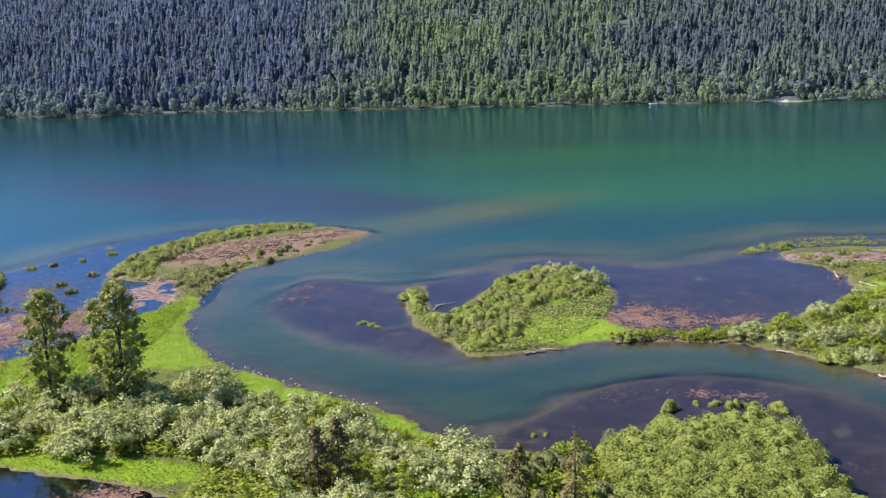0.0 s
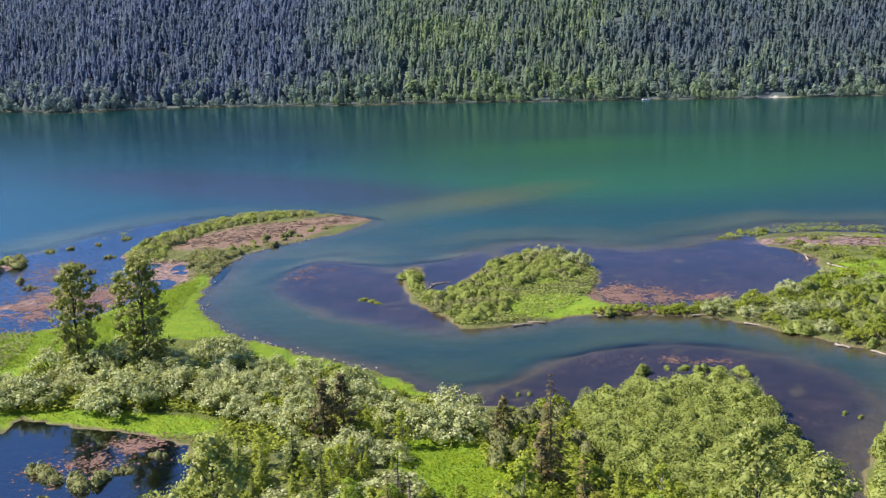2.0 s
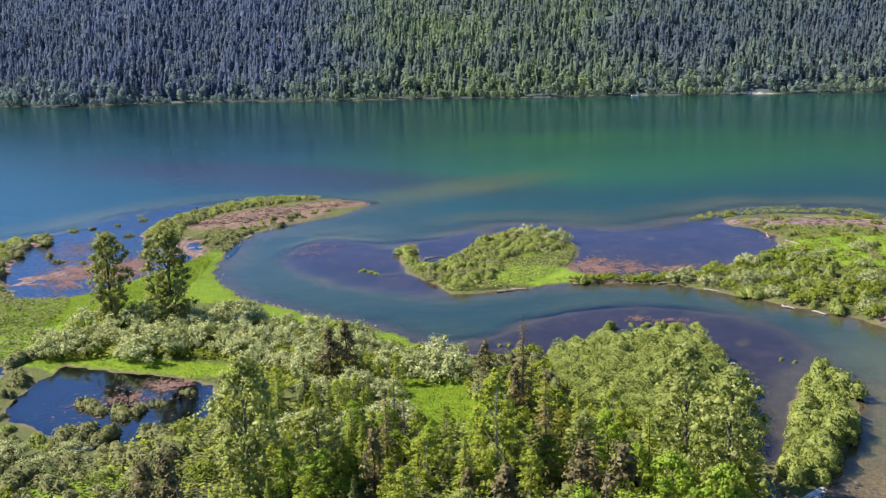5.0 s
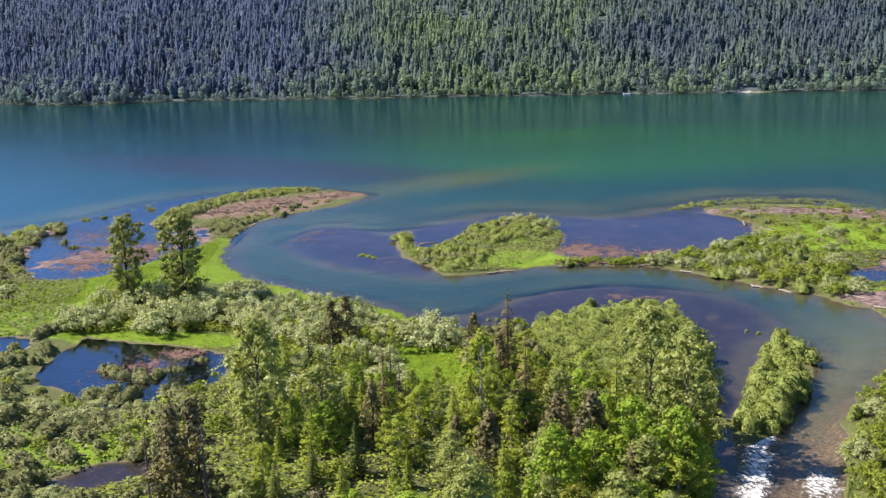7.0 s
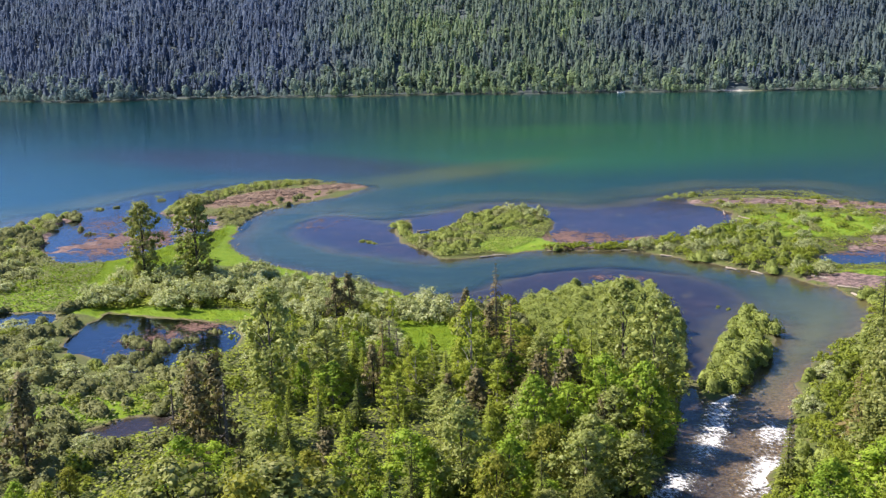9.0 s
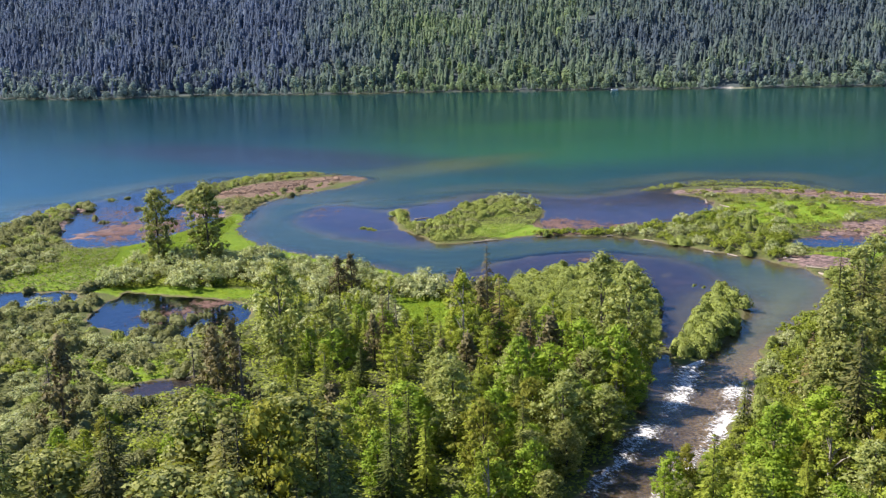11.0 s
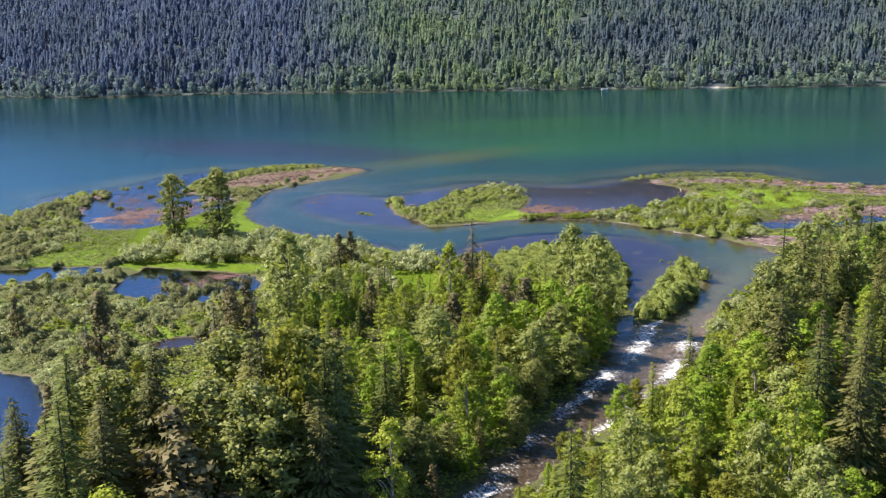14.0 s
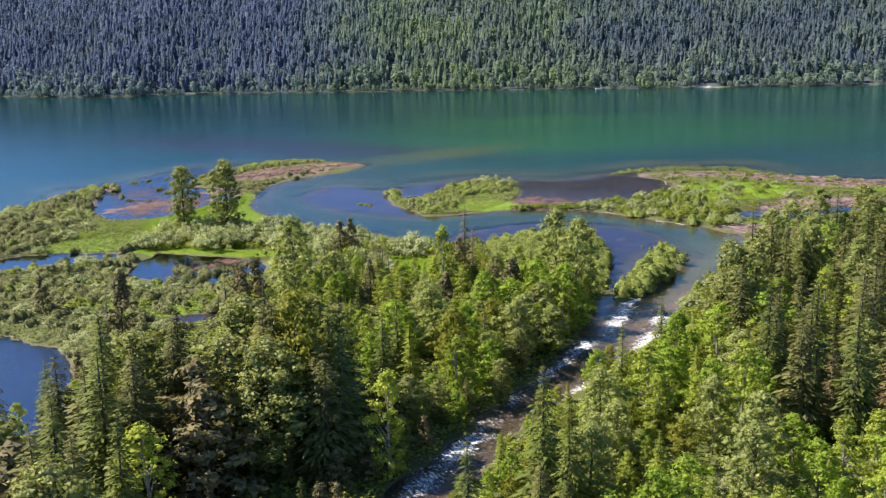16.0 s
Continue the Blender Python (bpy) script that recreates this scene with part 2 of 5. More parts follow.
GROUND, WATER = make_ground(), make_water()
STONE = plain("river stone", (0.30, 0.28, 0.26), (0.14, 0.13, 0.12), 2.5)
PALE = plain("pale bank stone", (0.42, 0.39, 0.32), (0.24, 0.22, 0.17), 2.5)
GRASS = foliage("meadow grass", (0.25, 0.335, 0.014), (0.13, 0.215, 0.009), 0.35, spread=0.0)
SEDGE = foliage("dry sedge", (0.34, 0.30, 0.11), (0.14, 0.15, 0.05), 0.3, spread=0.0)
MATS = foliage("drying weed mats", (0.32, 0.20, 0.165), (0.12, 0.08, 0.075), 0.1, spread=0.0)
HULL = plain("boat hull paint", (0.75, 0.75, 0.74), (0.6, 0.6, 0.6), 3.0, 0.4)

# ---- the lie of the land ----


def smooth(points, closed=True, steps=5):
    """A Catmull-Rom line through plan points."""
    p = np.array(points, float)
    k = len(p)
    out = []
    for i in range(k if closed else k - 1):
        a, b, c, d = (p[j % k] if closed else p[min(max(j, 0), k - 1)] for j in (i - 1, i, i + 1, i + 2))
        for s in range(steps):
            t = s / steps
            out.append(0.5 * (2 * b + (c - a) * t + (2 * a - 5 * b + 4 * c - d) * t * t + (3 * b - a - 3 * c + d) * t ** 3))
    if not closed:
        out.append(p[-1])
    return np.array(out)


def line_dist(x, y, line, closed=False):
    best = np.full(x.shape, 1e9)
    ends = np.roll(line, -1, 0) if closed else line[1:]
    for (ax, ay), (bx, by) in zip(line, ends):
        dx, dy = bx - ax, by - ay
        t = np.clip(((x - ax) * dx + (y - ay) * dy) / (dx * dx + dy * dy + 1e-9), 0, 1)
        best = np.minimum(best, (x - ax - t * dx) ** 2 + (y - ay - t * dy) ** 2)
    return np.sqrt(best)


def inside(x, y, line):
    odd = np.zeros(x.shape, bool)
    for (ax, ay), (bx, by) in zip(line, np.roll(line, -1, 0)):
        if ay != by:
            odd ^= ((ay > y) != (by > y)) & (x < (bx - ax) * (y - ay) / (by - ay) + ax)
    return odd


def sdf(x, y, line):
    """Distance to a closed line, positive inside it."""
    d = line_dist(x, y, line, True)
    return np.where(inside(x, y, line), d, -d)


def wobble(x, y, size, seed=0.0):
    """Cheap smooth noise between about -1 and 1."""
    u, v = x / size + seed * 7.3, y / size - seed * 3.1
    return (np.sin(u * 1.7 + np.sin(v * 1.3 + seed)) + np.sin(v * 2.1 + np.sin(u * 1.9)) + np.sin((u + v) * 1.1 + 2 * np.sin(u - v))) / 3


NEAR_LAND = smooth([(-20, 152), (-26, 138), (-34, 130), (-43, 121), (-47, 110), (-48, 95), (-47, 80), (-44, 69), (-40, 61), (-34, 54), (-28, 49),
                    (-21, 43), (-14, 38), (-9, 33), (-5, 28), (0, 23), (5, 20), (10, 19), (15, 19), (24, 24), (34, 27), (40, 22), (38, -2), (34, -24),
                    (28, -42), (20, -61), (9, -81), (2, -94), (-6, -108), (-16, -130), (-30, -160), (-60, -230), (-160, -330)]
                   + [(-900, -330), (-900, 0), (-250, 30), (-140, 60), (-113, 78), (-109, 94), (-104, 110), (-98, 118), (-93, 114), (-97, 104), (-92, 86),
                      (-88, 72), (-82, 63), (-74, 61), (-67, 65), (-62, 74), (-58, 84)]
                   + [(-55, 92), (-54.5, 100), (-57, 108), (-64, 111), (-71, 114), (-73, 122), (-70, 142), (-65, 150), (-59, 160), (-49, 166), (-38, 165), (-29, 160)])
ISLAND = smooth([(-10, 97), (-7, 99), (-6, 90), (-5, 81), (-2, 79), (2, 87), (7, 97), (11, 107), (17, 110), (24, 107), (28, 96), (28, 86), (26, 75),
                 (28, 67), (34, 64), (42, 64), (48, 67), (54, 71), (62, 76), (70, 84), (73, 93), (72, 104), (67, 113), (69, 119), (80, 122), (96, 117),
                 (112, 105), (138, 94), (200, 80), (900, 40)]
                + [(900, -330), (-40, -330), (-10, -160), (-1, -128), (4, -108), (8, -96), (14, -84), (23, -71), (33, -58), (40, -46), (45, -35), (51, -20),
                   (60, -9), (66, -1), (72, 8), (74, 16), (70, 28), (63, 37), (56, 44), (50, 51), (45, 56), (40, 59), (33, 60), (23, 61), (15, 59), (10, 57),
                   (4, 56), (0, 58), (-3, 66), (-7, 73), (-9, 85)])
GRAVEL_ISLET = smooth([(35, -26), (40, -16), (43, -6), (48, 5), (53, 9), (54, 0), (47, -15), (41, -24), (37, -29)])
PONDS = [smooth(p) for p in (
    [(-60, 3), (-59, 15), (-58, 21), (-46, 17), (-35, 12), (-32, 6), (-32, -2), (-35, -4), (-38, -8), (-42, -11), (-47, -10), (-55, -3)],
    [(-98, 14), (-88, 22), (-76, 23), (-67, 21), (-67, 15), (-76, 11), (-90, 8)],
    [(-46, -34), (-40, -29), (-34, -29), (-34, -33), (-40, -37)],
    [(-72, -42), (-60, -45), (-52, -55), (-49, -67), (-47, -80), (-52, -86), (-70, -70)],
    [(78, 44), (84, 41), (92, 42), (99, 46), (96, 52), (90, 54), (82, 52), (77, 48)],
    [(98, 46), (106, 47), (112, 52), (108, 56), (101, 53)])]
MUD_FLATS = [smooth(p) for p in (
    [(-34, 86), (-24, 71), (-16, 64), (-7, 58), (-2, 58), (5, 78), (8, 110), (-1, 106), (-12, 97), (-19, 104), (-30, 106)],
    [(11, 113), (23, 117), (33, 112), (50, 109), (57, 116), (71, 127), (83, 130), (100, 124), (85, 91), (55, 72), (30, 65), (20, 76)],
    [(2, 16), (13, 35), (22, 42), (30, 44), (39, 42), (45, 37), (51, 30), (52, 19), (44, 6), (40, -8), (39, -16), (30, -24)],
    [(-108, 105), (-95, 122), (-89, 134), (-81, 148), (-65, 157), (-60, 125), (-50, 106), (-50, 88), (-60, 66), (-72, 56), (-90, 58)])]


def blob(x, y, cx, cy, rx, ry, turn=0.0):
    c, s = math.cos(radians(turn)), math.sin(radians(turn))
    u, v = (x - cx) * c + (y - cy) * s, -(x - cx) * s + (y - cy) * c
    return np.exp(-((u / rx) ** 2 + (v / ry) ** 2))


def terrain(x, y):
    """Height of the ground, bed included."""
    land = np.maximum(np.maximum(sdf(x, y, NEAR_LAND), sdf(x, y, ISLAND)), sdf(x, y, GRAVEL_ISLET))
    for pond in PONDS:
        land = np.minimum(land, -sdf(x, y, pond))
    land = land + 0.9 * wobble(x, y, 3.0, 1) + 0.5 * wobble(x, y, 1.3, 2)
    flat = np.max([sdf(x, y, f) for f in MUD_FLATS], 0)
    pond = np.max([sdf(x, y, p) for p in PONDS], 0)
    flat = np.maximum(flat, pond + 1.0) + 1.0 * wobble(x, y, 4.0, 3) + 1.6 * wobble(x, y, 9.0, 8)
    up = 0.45 * (1 - np.exp(-np.maximum(land, 0) / 1.2)) + np.minimum(np.maximum(land - 4, 0) * 0.035, 2.6) + 0.12 * wobble(x, y, 5.0, 4) * np.clip(land / 4, 0, 1)
    off = np.maximum(-land, 0)
    shallow = 0.30 * (1 - np.exp(-off / 1.5)) + 0.06 * wobble(x, y, 6.0, 5)
    deep = 0.25 + 0.14 * off
    reach = np.clip((y + 40) / 90, 0, 1)
    deep = np.minimum(deep, 0.30 + 1.6 * reach) + np.clip((y - 120) / 40, 0, 1) * np.minimum(off * 0.1, 6)
    down = shallow + (deep - shallow) * np.clip(-flat / np.where(y > 112, 22, 8), 0, 1)
    z = np.where(land > 0, up, -np.maximum(down, 0.02) * np.clip(off / 0.6, 0, 1))
    bank = 0.95 * np.maximum(blob(x, y, -75, 83, 17, 6, 38), blob(x, y, -60, 99, 6, 12, 12)) + 0.34 * wobble(x, y, 5.0, 12) + 0.3 * wobble(x, y, 1.7, 3)
    z = np.where((land <= 0) & (flat > -1), np.maximum(z, np.minimum((bank - 0.62) * 0.3, 0.05)), z)
    # the slope across the lake
    shore = 497 - 0.17 * x + 9 * wobble(x, y * 0, 60.0, 6) + 22 * np.exp(-((x + 215) / 45) ** 2) * -1
    r = y - shore
    ridge = 118 + 190 * (0.5 + 0.5 * np.tanh((x + 20) / 110)) + 12 * wobble(x, y, 120.0, 7)
    rise = ridge * (1 - np.exp(-np.maximum(r - 10, 0) * 0.46 / ridge)) + np.clip(r, 0, 8) * 0.12 + 2.0 * wobble(x, y, 22.0, 8) * np.clip(r / 30, 0, 1)
    z = np.where(r > -25, np.maximum(z, np.minimum(rise, 400) - 0.25 * np.clip(-r, 0, 30)), z)
    return z, land, flat, r


def mesh_of(name, verts, faces, material):
    """A mesh from arrays of points and of equal-sided faces."""
    verts, faces = np.asarray(verts, np.float32), np.asarray(faces, np.int32)
    me = bpy.data.meshes.new(name)
    me.vertices.add(len(verts))
    me.vertices.foreach_set("co", verts.ravel())
    k = faces.shape[1]
    me.loops.add(faces.size)
    me.loops.foreach_set("vertex_index", faces.ravel())
    me.polygons.add(len(faces))
    me.polygons.foreach_set("loop_start", np.arange(0, faces.size, k, dtype=np.int32))
    me.update(calc_edges=True)
    me.materials.append(material)
    return me


def sheet(xs, ys):
    x, y = np.meshgrid(xs, ys)
    i = np.arange(x.size).reshape(x.shape)
    faces = np.stack([i[:-1, :-1], i[:-1, 1:], i[1:, 1:], i[1:, :-1]], -1).reshape(-1, 4)
    return x.ravel(), y.ravel(), faces


def give(me, name, values):
    me.attributes.new(name, "FLOAT", "POINT").data.foreach_set("value", np.asarray(values, np.float32))


def steps(stops):
    """Grid lines: (from, to, spacing) stretches joined."""
    out = [np.arange(a, b, s) for a, b, s in stops]
    return np.concatenate(out + [[stops[-1][1]]])


MEADOWS = ((-43, 72, 5, 16, -5), (-50, 62, 16, 8, 0), (-75, 32, 13, 8, 10), (-48, 19, 16, 3.2, -12), (-1, 2, 6.5, 9, 0), (-24, 44, 10, 5, -40),
           (-6, 29, 6, 3, -30), (17, 67, 9, 6, 0), (14, 92, 4, 10, 20), (84, 78, 17, 12, 0), (140, 74, 16, 7, -10), (-48, -24, 10, 6, 0), (-70, 42, 10, 9, 0), (130, 48, 20, 7, -10), (84, 30, 10, 5, 0), (-68, 51, 13, 8, -20), (-61, 66, 8, 10, 0), (-52, 84, 5, 12, 0))
LITTER = ((-47, 134, 17, 9, 36), (-30, 149, 10, 5, 34), (-61, 99, 4, 9, 10), (31, 72, 6, 5, 0), (124, 86, 13, 3.5, -15), (128, 98, 22, 4, -14), (30, 62, 6, 2, 0))

MUCK = ((100, 56, 12, 5, 8), (108, 60, 12, 5, -10), (88, 108, 20, 4, -14), (112, 98, 20, 6, -18), (118, 84, 12, 5, -15), (-75, 83, 16, 6, 38), (-60, 99, 6, 12, 12), (-84, 100, 16, 26, 14), (-45, 4, 9, 8, 0), (78, 28, 8, 4, -30))


def patch(x, y, table):
    return np.max([np.clip(1.9 * blob(x, y, *row), 0, 1) for row in table], 0)


GX = steps([(-2400, -900, 150), (-900, -330, 30), (-330, -130, 6), (-130, 150, 1.6), (150, 340, 6), (340, 900, 30), (900, 2400, 150)])
GY = steps([(-1200, -330, 60), (-330, -180, 6), (-180, 175, 1.6), (175, 420, 8), (420, 700, 6), (700, 1100, 25), (1100, 3000, 150)])
gx, gy, gf = sheet(GX, GY)
gz, gland, gflat, ghill = terrain(gx, gy)
ground_mesh = mesh_of("ground", np.stack([gx, gy, gz], -1), gf, GROUND)
give(ground_mesh, "meadow", patch(gx, gy, MEADOWS))
give(ground_mesh, "litter", patch(gx, gy, LITTER))
give(ground_mesh, "muck", patch(gx, gy, MUCK))


def bar(x, y):
    """The sandy bed of the main current, east of the islet."""
    return np.clip((32 - y) / 30, 0, 1) * np.clip((x - 40 - 0.44 * np.minimum(y + 26, 33)) / 8, 0, 1)


upstream = bar(gx, gy)
rim = np.clip((1.2 - gflat) / 2.4, 0, 1) * (gy < 175) * np.clip(0.85 + 0.5 * wobble(gx, gy, 9.0, 5), 0.3, 1)
give(ground_mesh, "sand", np.clip(0.55 * rim + upstream * (gflat < 0.5), 0, 1))
give(ground_mesh, "gravel", np.clip((-12 - gy) / 20, 0, 1) * (gy > -200))
give(ground_mesh, "beach", 1.25 * blob(gx, gy, 180, 465, 10, 3.1, -9))
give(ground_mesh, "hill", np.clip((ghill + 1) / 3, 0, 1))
ground_mesh.polygons.foreach_set("use_smooth", np.ones(len(gf), bool))
ground = tagged(new("ground", ground_mesh), "grassy river delta, muddy bed and wooded slope", "ground", kind="structure")

wx, wy, wf = sheet(steps([(-2400, -400, 200), (-400, -130, 15), (-130, 150, 2.2), (150, 400, 15), (400, 2400, 200)]),
                   steps([(-200, 180, 2.2), (180, 330, 5), (330, 560, 15)]))
wz, wland, wflat, _ = terrain(wx, wy)
water_mesh = mesh_of("water", np.stack([wx, wy, wx * 0], -1), wf, WATER)
give(water_mesh, "depth", np.maximum(-wz, 0))
RAPIDS = smooth([(40, -23), (35, -35), (28, -50), (19, -64), (9, -84), (2, -98), (-6, -112), (-20, -145)], False)
RAPIDS_EAST = smooth([(42, -36), (38, -48), (32, -59), (26, -68), (20, -78)], False)
foam = np.clip(1.5 - line_dist(wx, wy, RAPIDS) / 2.0, 0, 1) * np.where(wy > -54, 1.0, np.where(wy > -86, 0.75, 0.9)) + 0.95 * np.clip(1.3 - line_dist(wx, wy, RAPIDS_EAST) / 2.8, 0, 1)
foam *= np.clip(0.8 + 0.45 * wobble(wx, wy, 4.0, 9), 0, 1)
foam = np.maximum(foam, 0.34 * np.clip((-30 - wy) / 15, 0, 1) * (wy > -180))
give(water_mesh, "foam", np.clip(foam, 0, 1))
give(water_mesh, "silt", 0.9 * bar(wx, wy)
     + np.where(wy > 112, 0.45, 0.12) * np.clip(1 - np.abs(wflat + np.where(wy > 112, 9.0, 6.0)) / np.where(wy > 112, 13, 6), 0, 1) * (wland < -1) * np.clip(0.6 + 0.6 * wobble(wx, wy, 14.0, 6), 0, 1)
     + 0.75 * np.clip(1 - np.abs(wflat + 1.5) / 3.5, 0, 1) * (wy > 100) * (wland < -2))
give(water_mesh, "algae", np.clip(2.2 * blob(wx, wy, 70, 238, 150, 86 + 10 * wobble(wx, wy, 60.0, 4), 6) - 0.75, 0, 1)
     * (0.7 + 0.3 * wobble(wx, wy, 45.0, 5)) + 0.2 * np.clip((wx + 30) / 60, 0, 1) * (wy > 100))
give(water_mesh, "plume", 0.9 * np.clip(1.6 * blob(wx, wy, 4, 174, 40, 13, 38) - 0.2, 0, 1) * (0.8 + 0.2 * wobble(wx, wy, 9.0, 2)))
give(water_mesh, "peat", 0.95 * np.clip(1.8 * blob(wx, wy, -62, 212, 90, 26, -30) - 0.3, 0, 1))
calm = np.clip((np.max([sdf(wx, wy, f) for f in MUD_FLATS[:3] + PONDS], 0) + 2.0) / 6, 0, 1)
give(water_mesh, "calm", calm)
# ponds and bay, where the sky reflection is boosted
give(water_mesh, "mirror", np.clip((np.max([sdf(wx, wy, f) for f in MUD_FLATS[3:] + PONDS[:2] + PONDS[3:]], 0) + 1.5) / 3, 0, 1))
tagged(new("water", water_mesh), "clear shallow river and green lake water", "water", kind="structure")


def height(x, y):
    """Height of the ground sheet at one place."""
    i = min(max(int(np.searchsorted(GX, x)) - 1, 0), len(GX) - 2)
    j = min(max(int(np.searchsorted(GY, y)) - 1, 0), len(GY) - 2)
    u, v = (x - GX[i]) / (GX[i + 1] - GX[i]), (y - GY[j]) / (GY[j + 1] - GY[j])
    g = gz.reshape(len(GY), len(GX))
    return float((g[j, i] * (1 - u) + g[j, i + 1] * u) * (1 - v) + (g[j + 1, i] * (1 - u) + g[j + 1, i + 1] * u) * v)


# ---- plants ----


def leaves(centres, normals, size, rng, stretch=1.5, upright=0.0):
    """Small leaf sprays, one bent triangle each: points and faces."""
    k = len(centres)
    nrm = normals / (np.linalg.norm(normals, axis=1, keepdims=True) + 1e-9)
    a = np.cross(nrm, rng.normal(size=(k, 3)))
    a = a + upright * (np.array([0, 0, 1.0]) - nrm * nrm[:, 2:3])
    a /= np.linalg.norm(a, axis=1, keepdims=True) + 1e-9
    b = np.cross(nrm, a)
    s = np.asarray(size).reshape(-1, 1) * rng.uniform(0.65, 1.35, (k, 1))
    pts = np.stack([centres - a * s * stretch * 0.5, centres + a * s * 0.25 - b * s * 0.6, centres + a * s * stretch * 0.3 + b * s * 0.55], 1)
    return pts.reshape(-1, 3), np.arange(k * 3).reshape(-1, 3)


def rounded(me, normals):
    """Shade leaves by the roundness of the mass that they belong to."""
    normals = normals / (np.linalg.norm(normals, axis=1, keepdims=True) + 1e-9)
    me.polygons.foreach_set("use_smooth", np.ones(len(me.polygons), bool))
    me.normals_split_custom_set_from_vertices(normals.astype(float).tolist())
    return me


def joined(pieces):
    verts, faces, at = [], [], 0
    for v, f in pieces:
        verts.append(v)
        faces.append(f + at)
        at += len(v)
    return np.concatenate(verts), np.concatenate(faces)


def limb(points, radii, sides=6):
    """A tapered tube along points, as arrays."""
    p = np.array(points, float)
    v = []
    for i, q in enumerate(p):
        d = p[min(i + 1, len(p) - 1)] - p[max(i - 1, 0)]
        d /= np.linalg.norm(d) + 1e-9
        a = np.cross(d, (0.3, 0.9, 0.1))
        a /= np.linalg.norm(a) + 1e-9
        b = np.cross(d, a)
        for j in range(sides):
            t = 2 * math.pi * j / sides
            v.append(q + radii[i] * (a * math.cos(t) + b * math.sin(t)))
    f = [[i * sides + j, i * sides + (j + 1) % sides, (i + 1) * sides + (j + 1) % sides, (i + 1) * sides + j] for i in range(len(p) - 1) for j in range(sides)]
    return np.array(v), np.array(f)


OCTA = np.array([(1, 0, 0), (-1, 0, 0), (0, 1, 0), (0, -1, 0), (0, 0, 1), (0, 0, -1)], float)
OCTA_FACES = np.array([(0, 2, 4), (2, 1, 4), (1, 3, 4), (3, 0, 4), (2, 0, 5), (1, 2, 5), (3, 1, 5), (0, 3, 5)])


def clump(c, size, per, leaf, core, rng, stretch=1.6, heart_size=0.42):
    """A tuft of foliage round c: a dense lumpy heart and loose leaf sprays. Points, faces, shading normals."""
    turn = rng.uniform(0, 6.283)
    rot = np.array([(math.cos(turn), math.sin(turn), 0), (-math.sin(turn), math.cos(turn), 0), (0, 0, 1)])
    heart = OCTA @ rot * rng.uniform(0.7, 1.15, (6, 1)) * size * heart_size * (1, 1, 0.85) + c
    d = rng.normal(size=(per, 3))
    d /= np.linalg.norm(d, axis=1, keepdims=True)
    d[:, 2] = np.where(rng.uniform(size=per) < 0.6, np.abs(d[:, 2]), d[:, 2])
    pts = c + d * size * rng.uniform(0.4, 1.12, (per, 1)) * (1, 1, 0.88)
    away = pts - core
    away /= np.linalg.norm(away, axis=1, keepdims=True) + 1e-9
    v, f = leaves(pts, d * 0.9 + away * 0.5 + np.array([0, 0, 0.3]) + rng.normal(size=(per, 3)) * 0.45, leaf * np.ones(per), rng, stretch)
    shade = np.repeat(d * 0.9 + away * 0.6 + rng.normal(size=(per, 3)) * 0.55, 3, 0)
    return np.concatenate([heart, v]), np.concatenate([OCTA_FACES, f + 6]), np.concatenate([OCTA @ rot, shade])


def gather(tufts):
    v, f = joined([(t[0], t[1]) for t in tufts])
    return v, f, np.concatenate([t[2] for t in tufts])


def broadleaf_meshes(name, seed, h, r, bare, clumps, per, leaf, leaf_mat, bark_mat, lean=0.0, shape=0.85, taper=0.55):
    """Trunk with limbs, and a crown of leafy tufts, for a tree h metres high."""
    rng = np.random.default_rng(seed)
    bend = rng.uniform(-0.04, 0.04, 2) * h + lean
    axis = lambda s: np.array([bend[0] * s * s, bend[1] * s * s, h * s])
    wood, limbs = [limb([axis(s) for s in (0, 0.3, 0.6, 0.97)], [0.016 * h, 0.012 * h, 0.008 * h, 0.02])], []
    apart = name in ("elm", "maple")
    lobes = [(rng.uniform(0, 6.28), rng.uniform(0.1, 0.9)) for _ in range(4)]
    tufts = []
    for i in range(clumps):
        s = (i + rng.uniform(0, 1)) / clumps
        z = bare + (0.97 - bare) * s
        wide = r * max(math.sin(math.pi * min(s * 0.9 + 0.1, 1.0) ** shape), 0.0) ** taper * rng.uniform(0.6, 1.1)
        ang, out = rng.uniform(0, 2 * math.pi), wide * math.sqrt(rng.uniform(0.12, 1.0))
        for la, ls in lobes:
            out *= 1 + 0.22 * math.exp(-((s - ls) / 0.2) ** 2) * math.cos(ang - la)
        c = axis(min(z, 1.0)) + np.array([math.cos(ang) * out, math.sin(ang) * out, 0])
        size = r * rng.uniform(0.18, 0.32)
        tufts.append(clump(c, size, per, leaf, axis(min(z, 1.0)) * (1, 1, 0.95), rng, 1.6, 0.52))
        if i % max(6, clumps // 11) == 0:
            root = axis(max(bare * 0.8, z - 0.22))
            (limbs if apart else wood).append(limb([root, (root + c) / 2 + (0, 0, 0.03 * h), c], [0.007 * h, 0.004 * h, 0.015], 5))
    v, f, nrm = gather(tufts)
    wv, wf2 = joined(wood)
    return (mesh_of(name + "_trunk", wv, wf2, bark_mat), rounded(mesh_of(name + "_crown", v, f, leaf_mat), nrm),
            *(mesh_of(name + "_limb", lv, lf, bark_mat) for lv, lf in limbs))


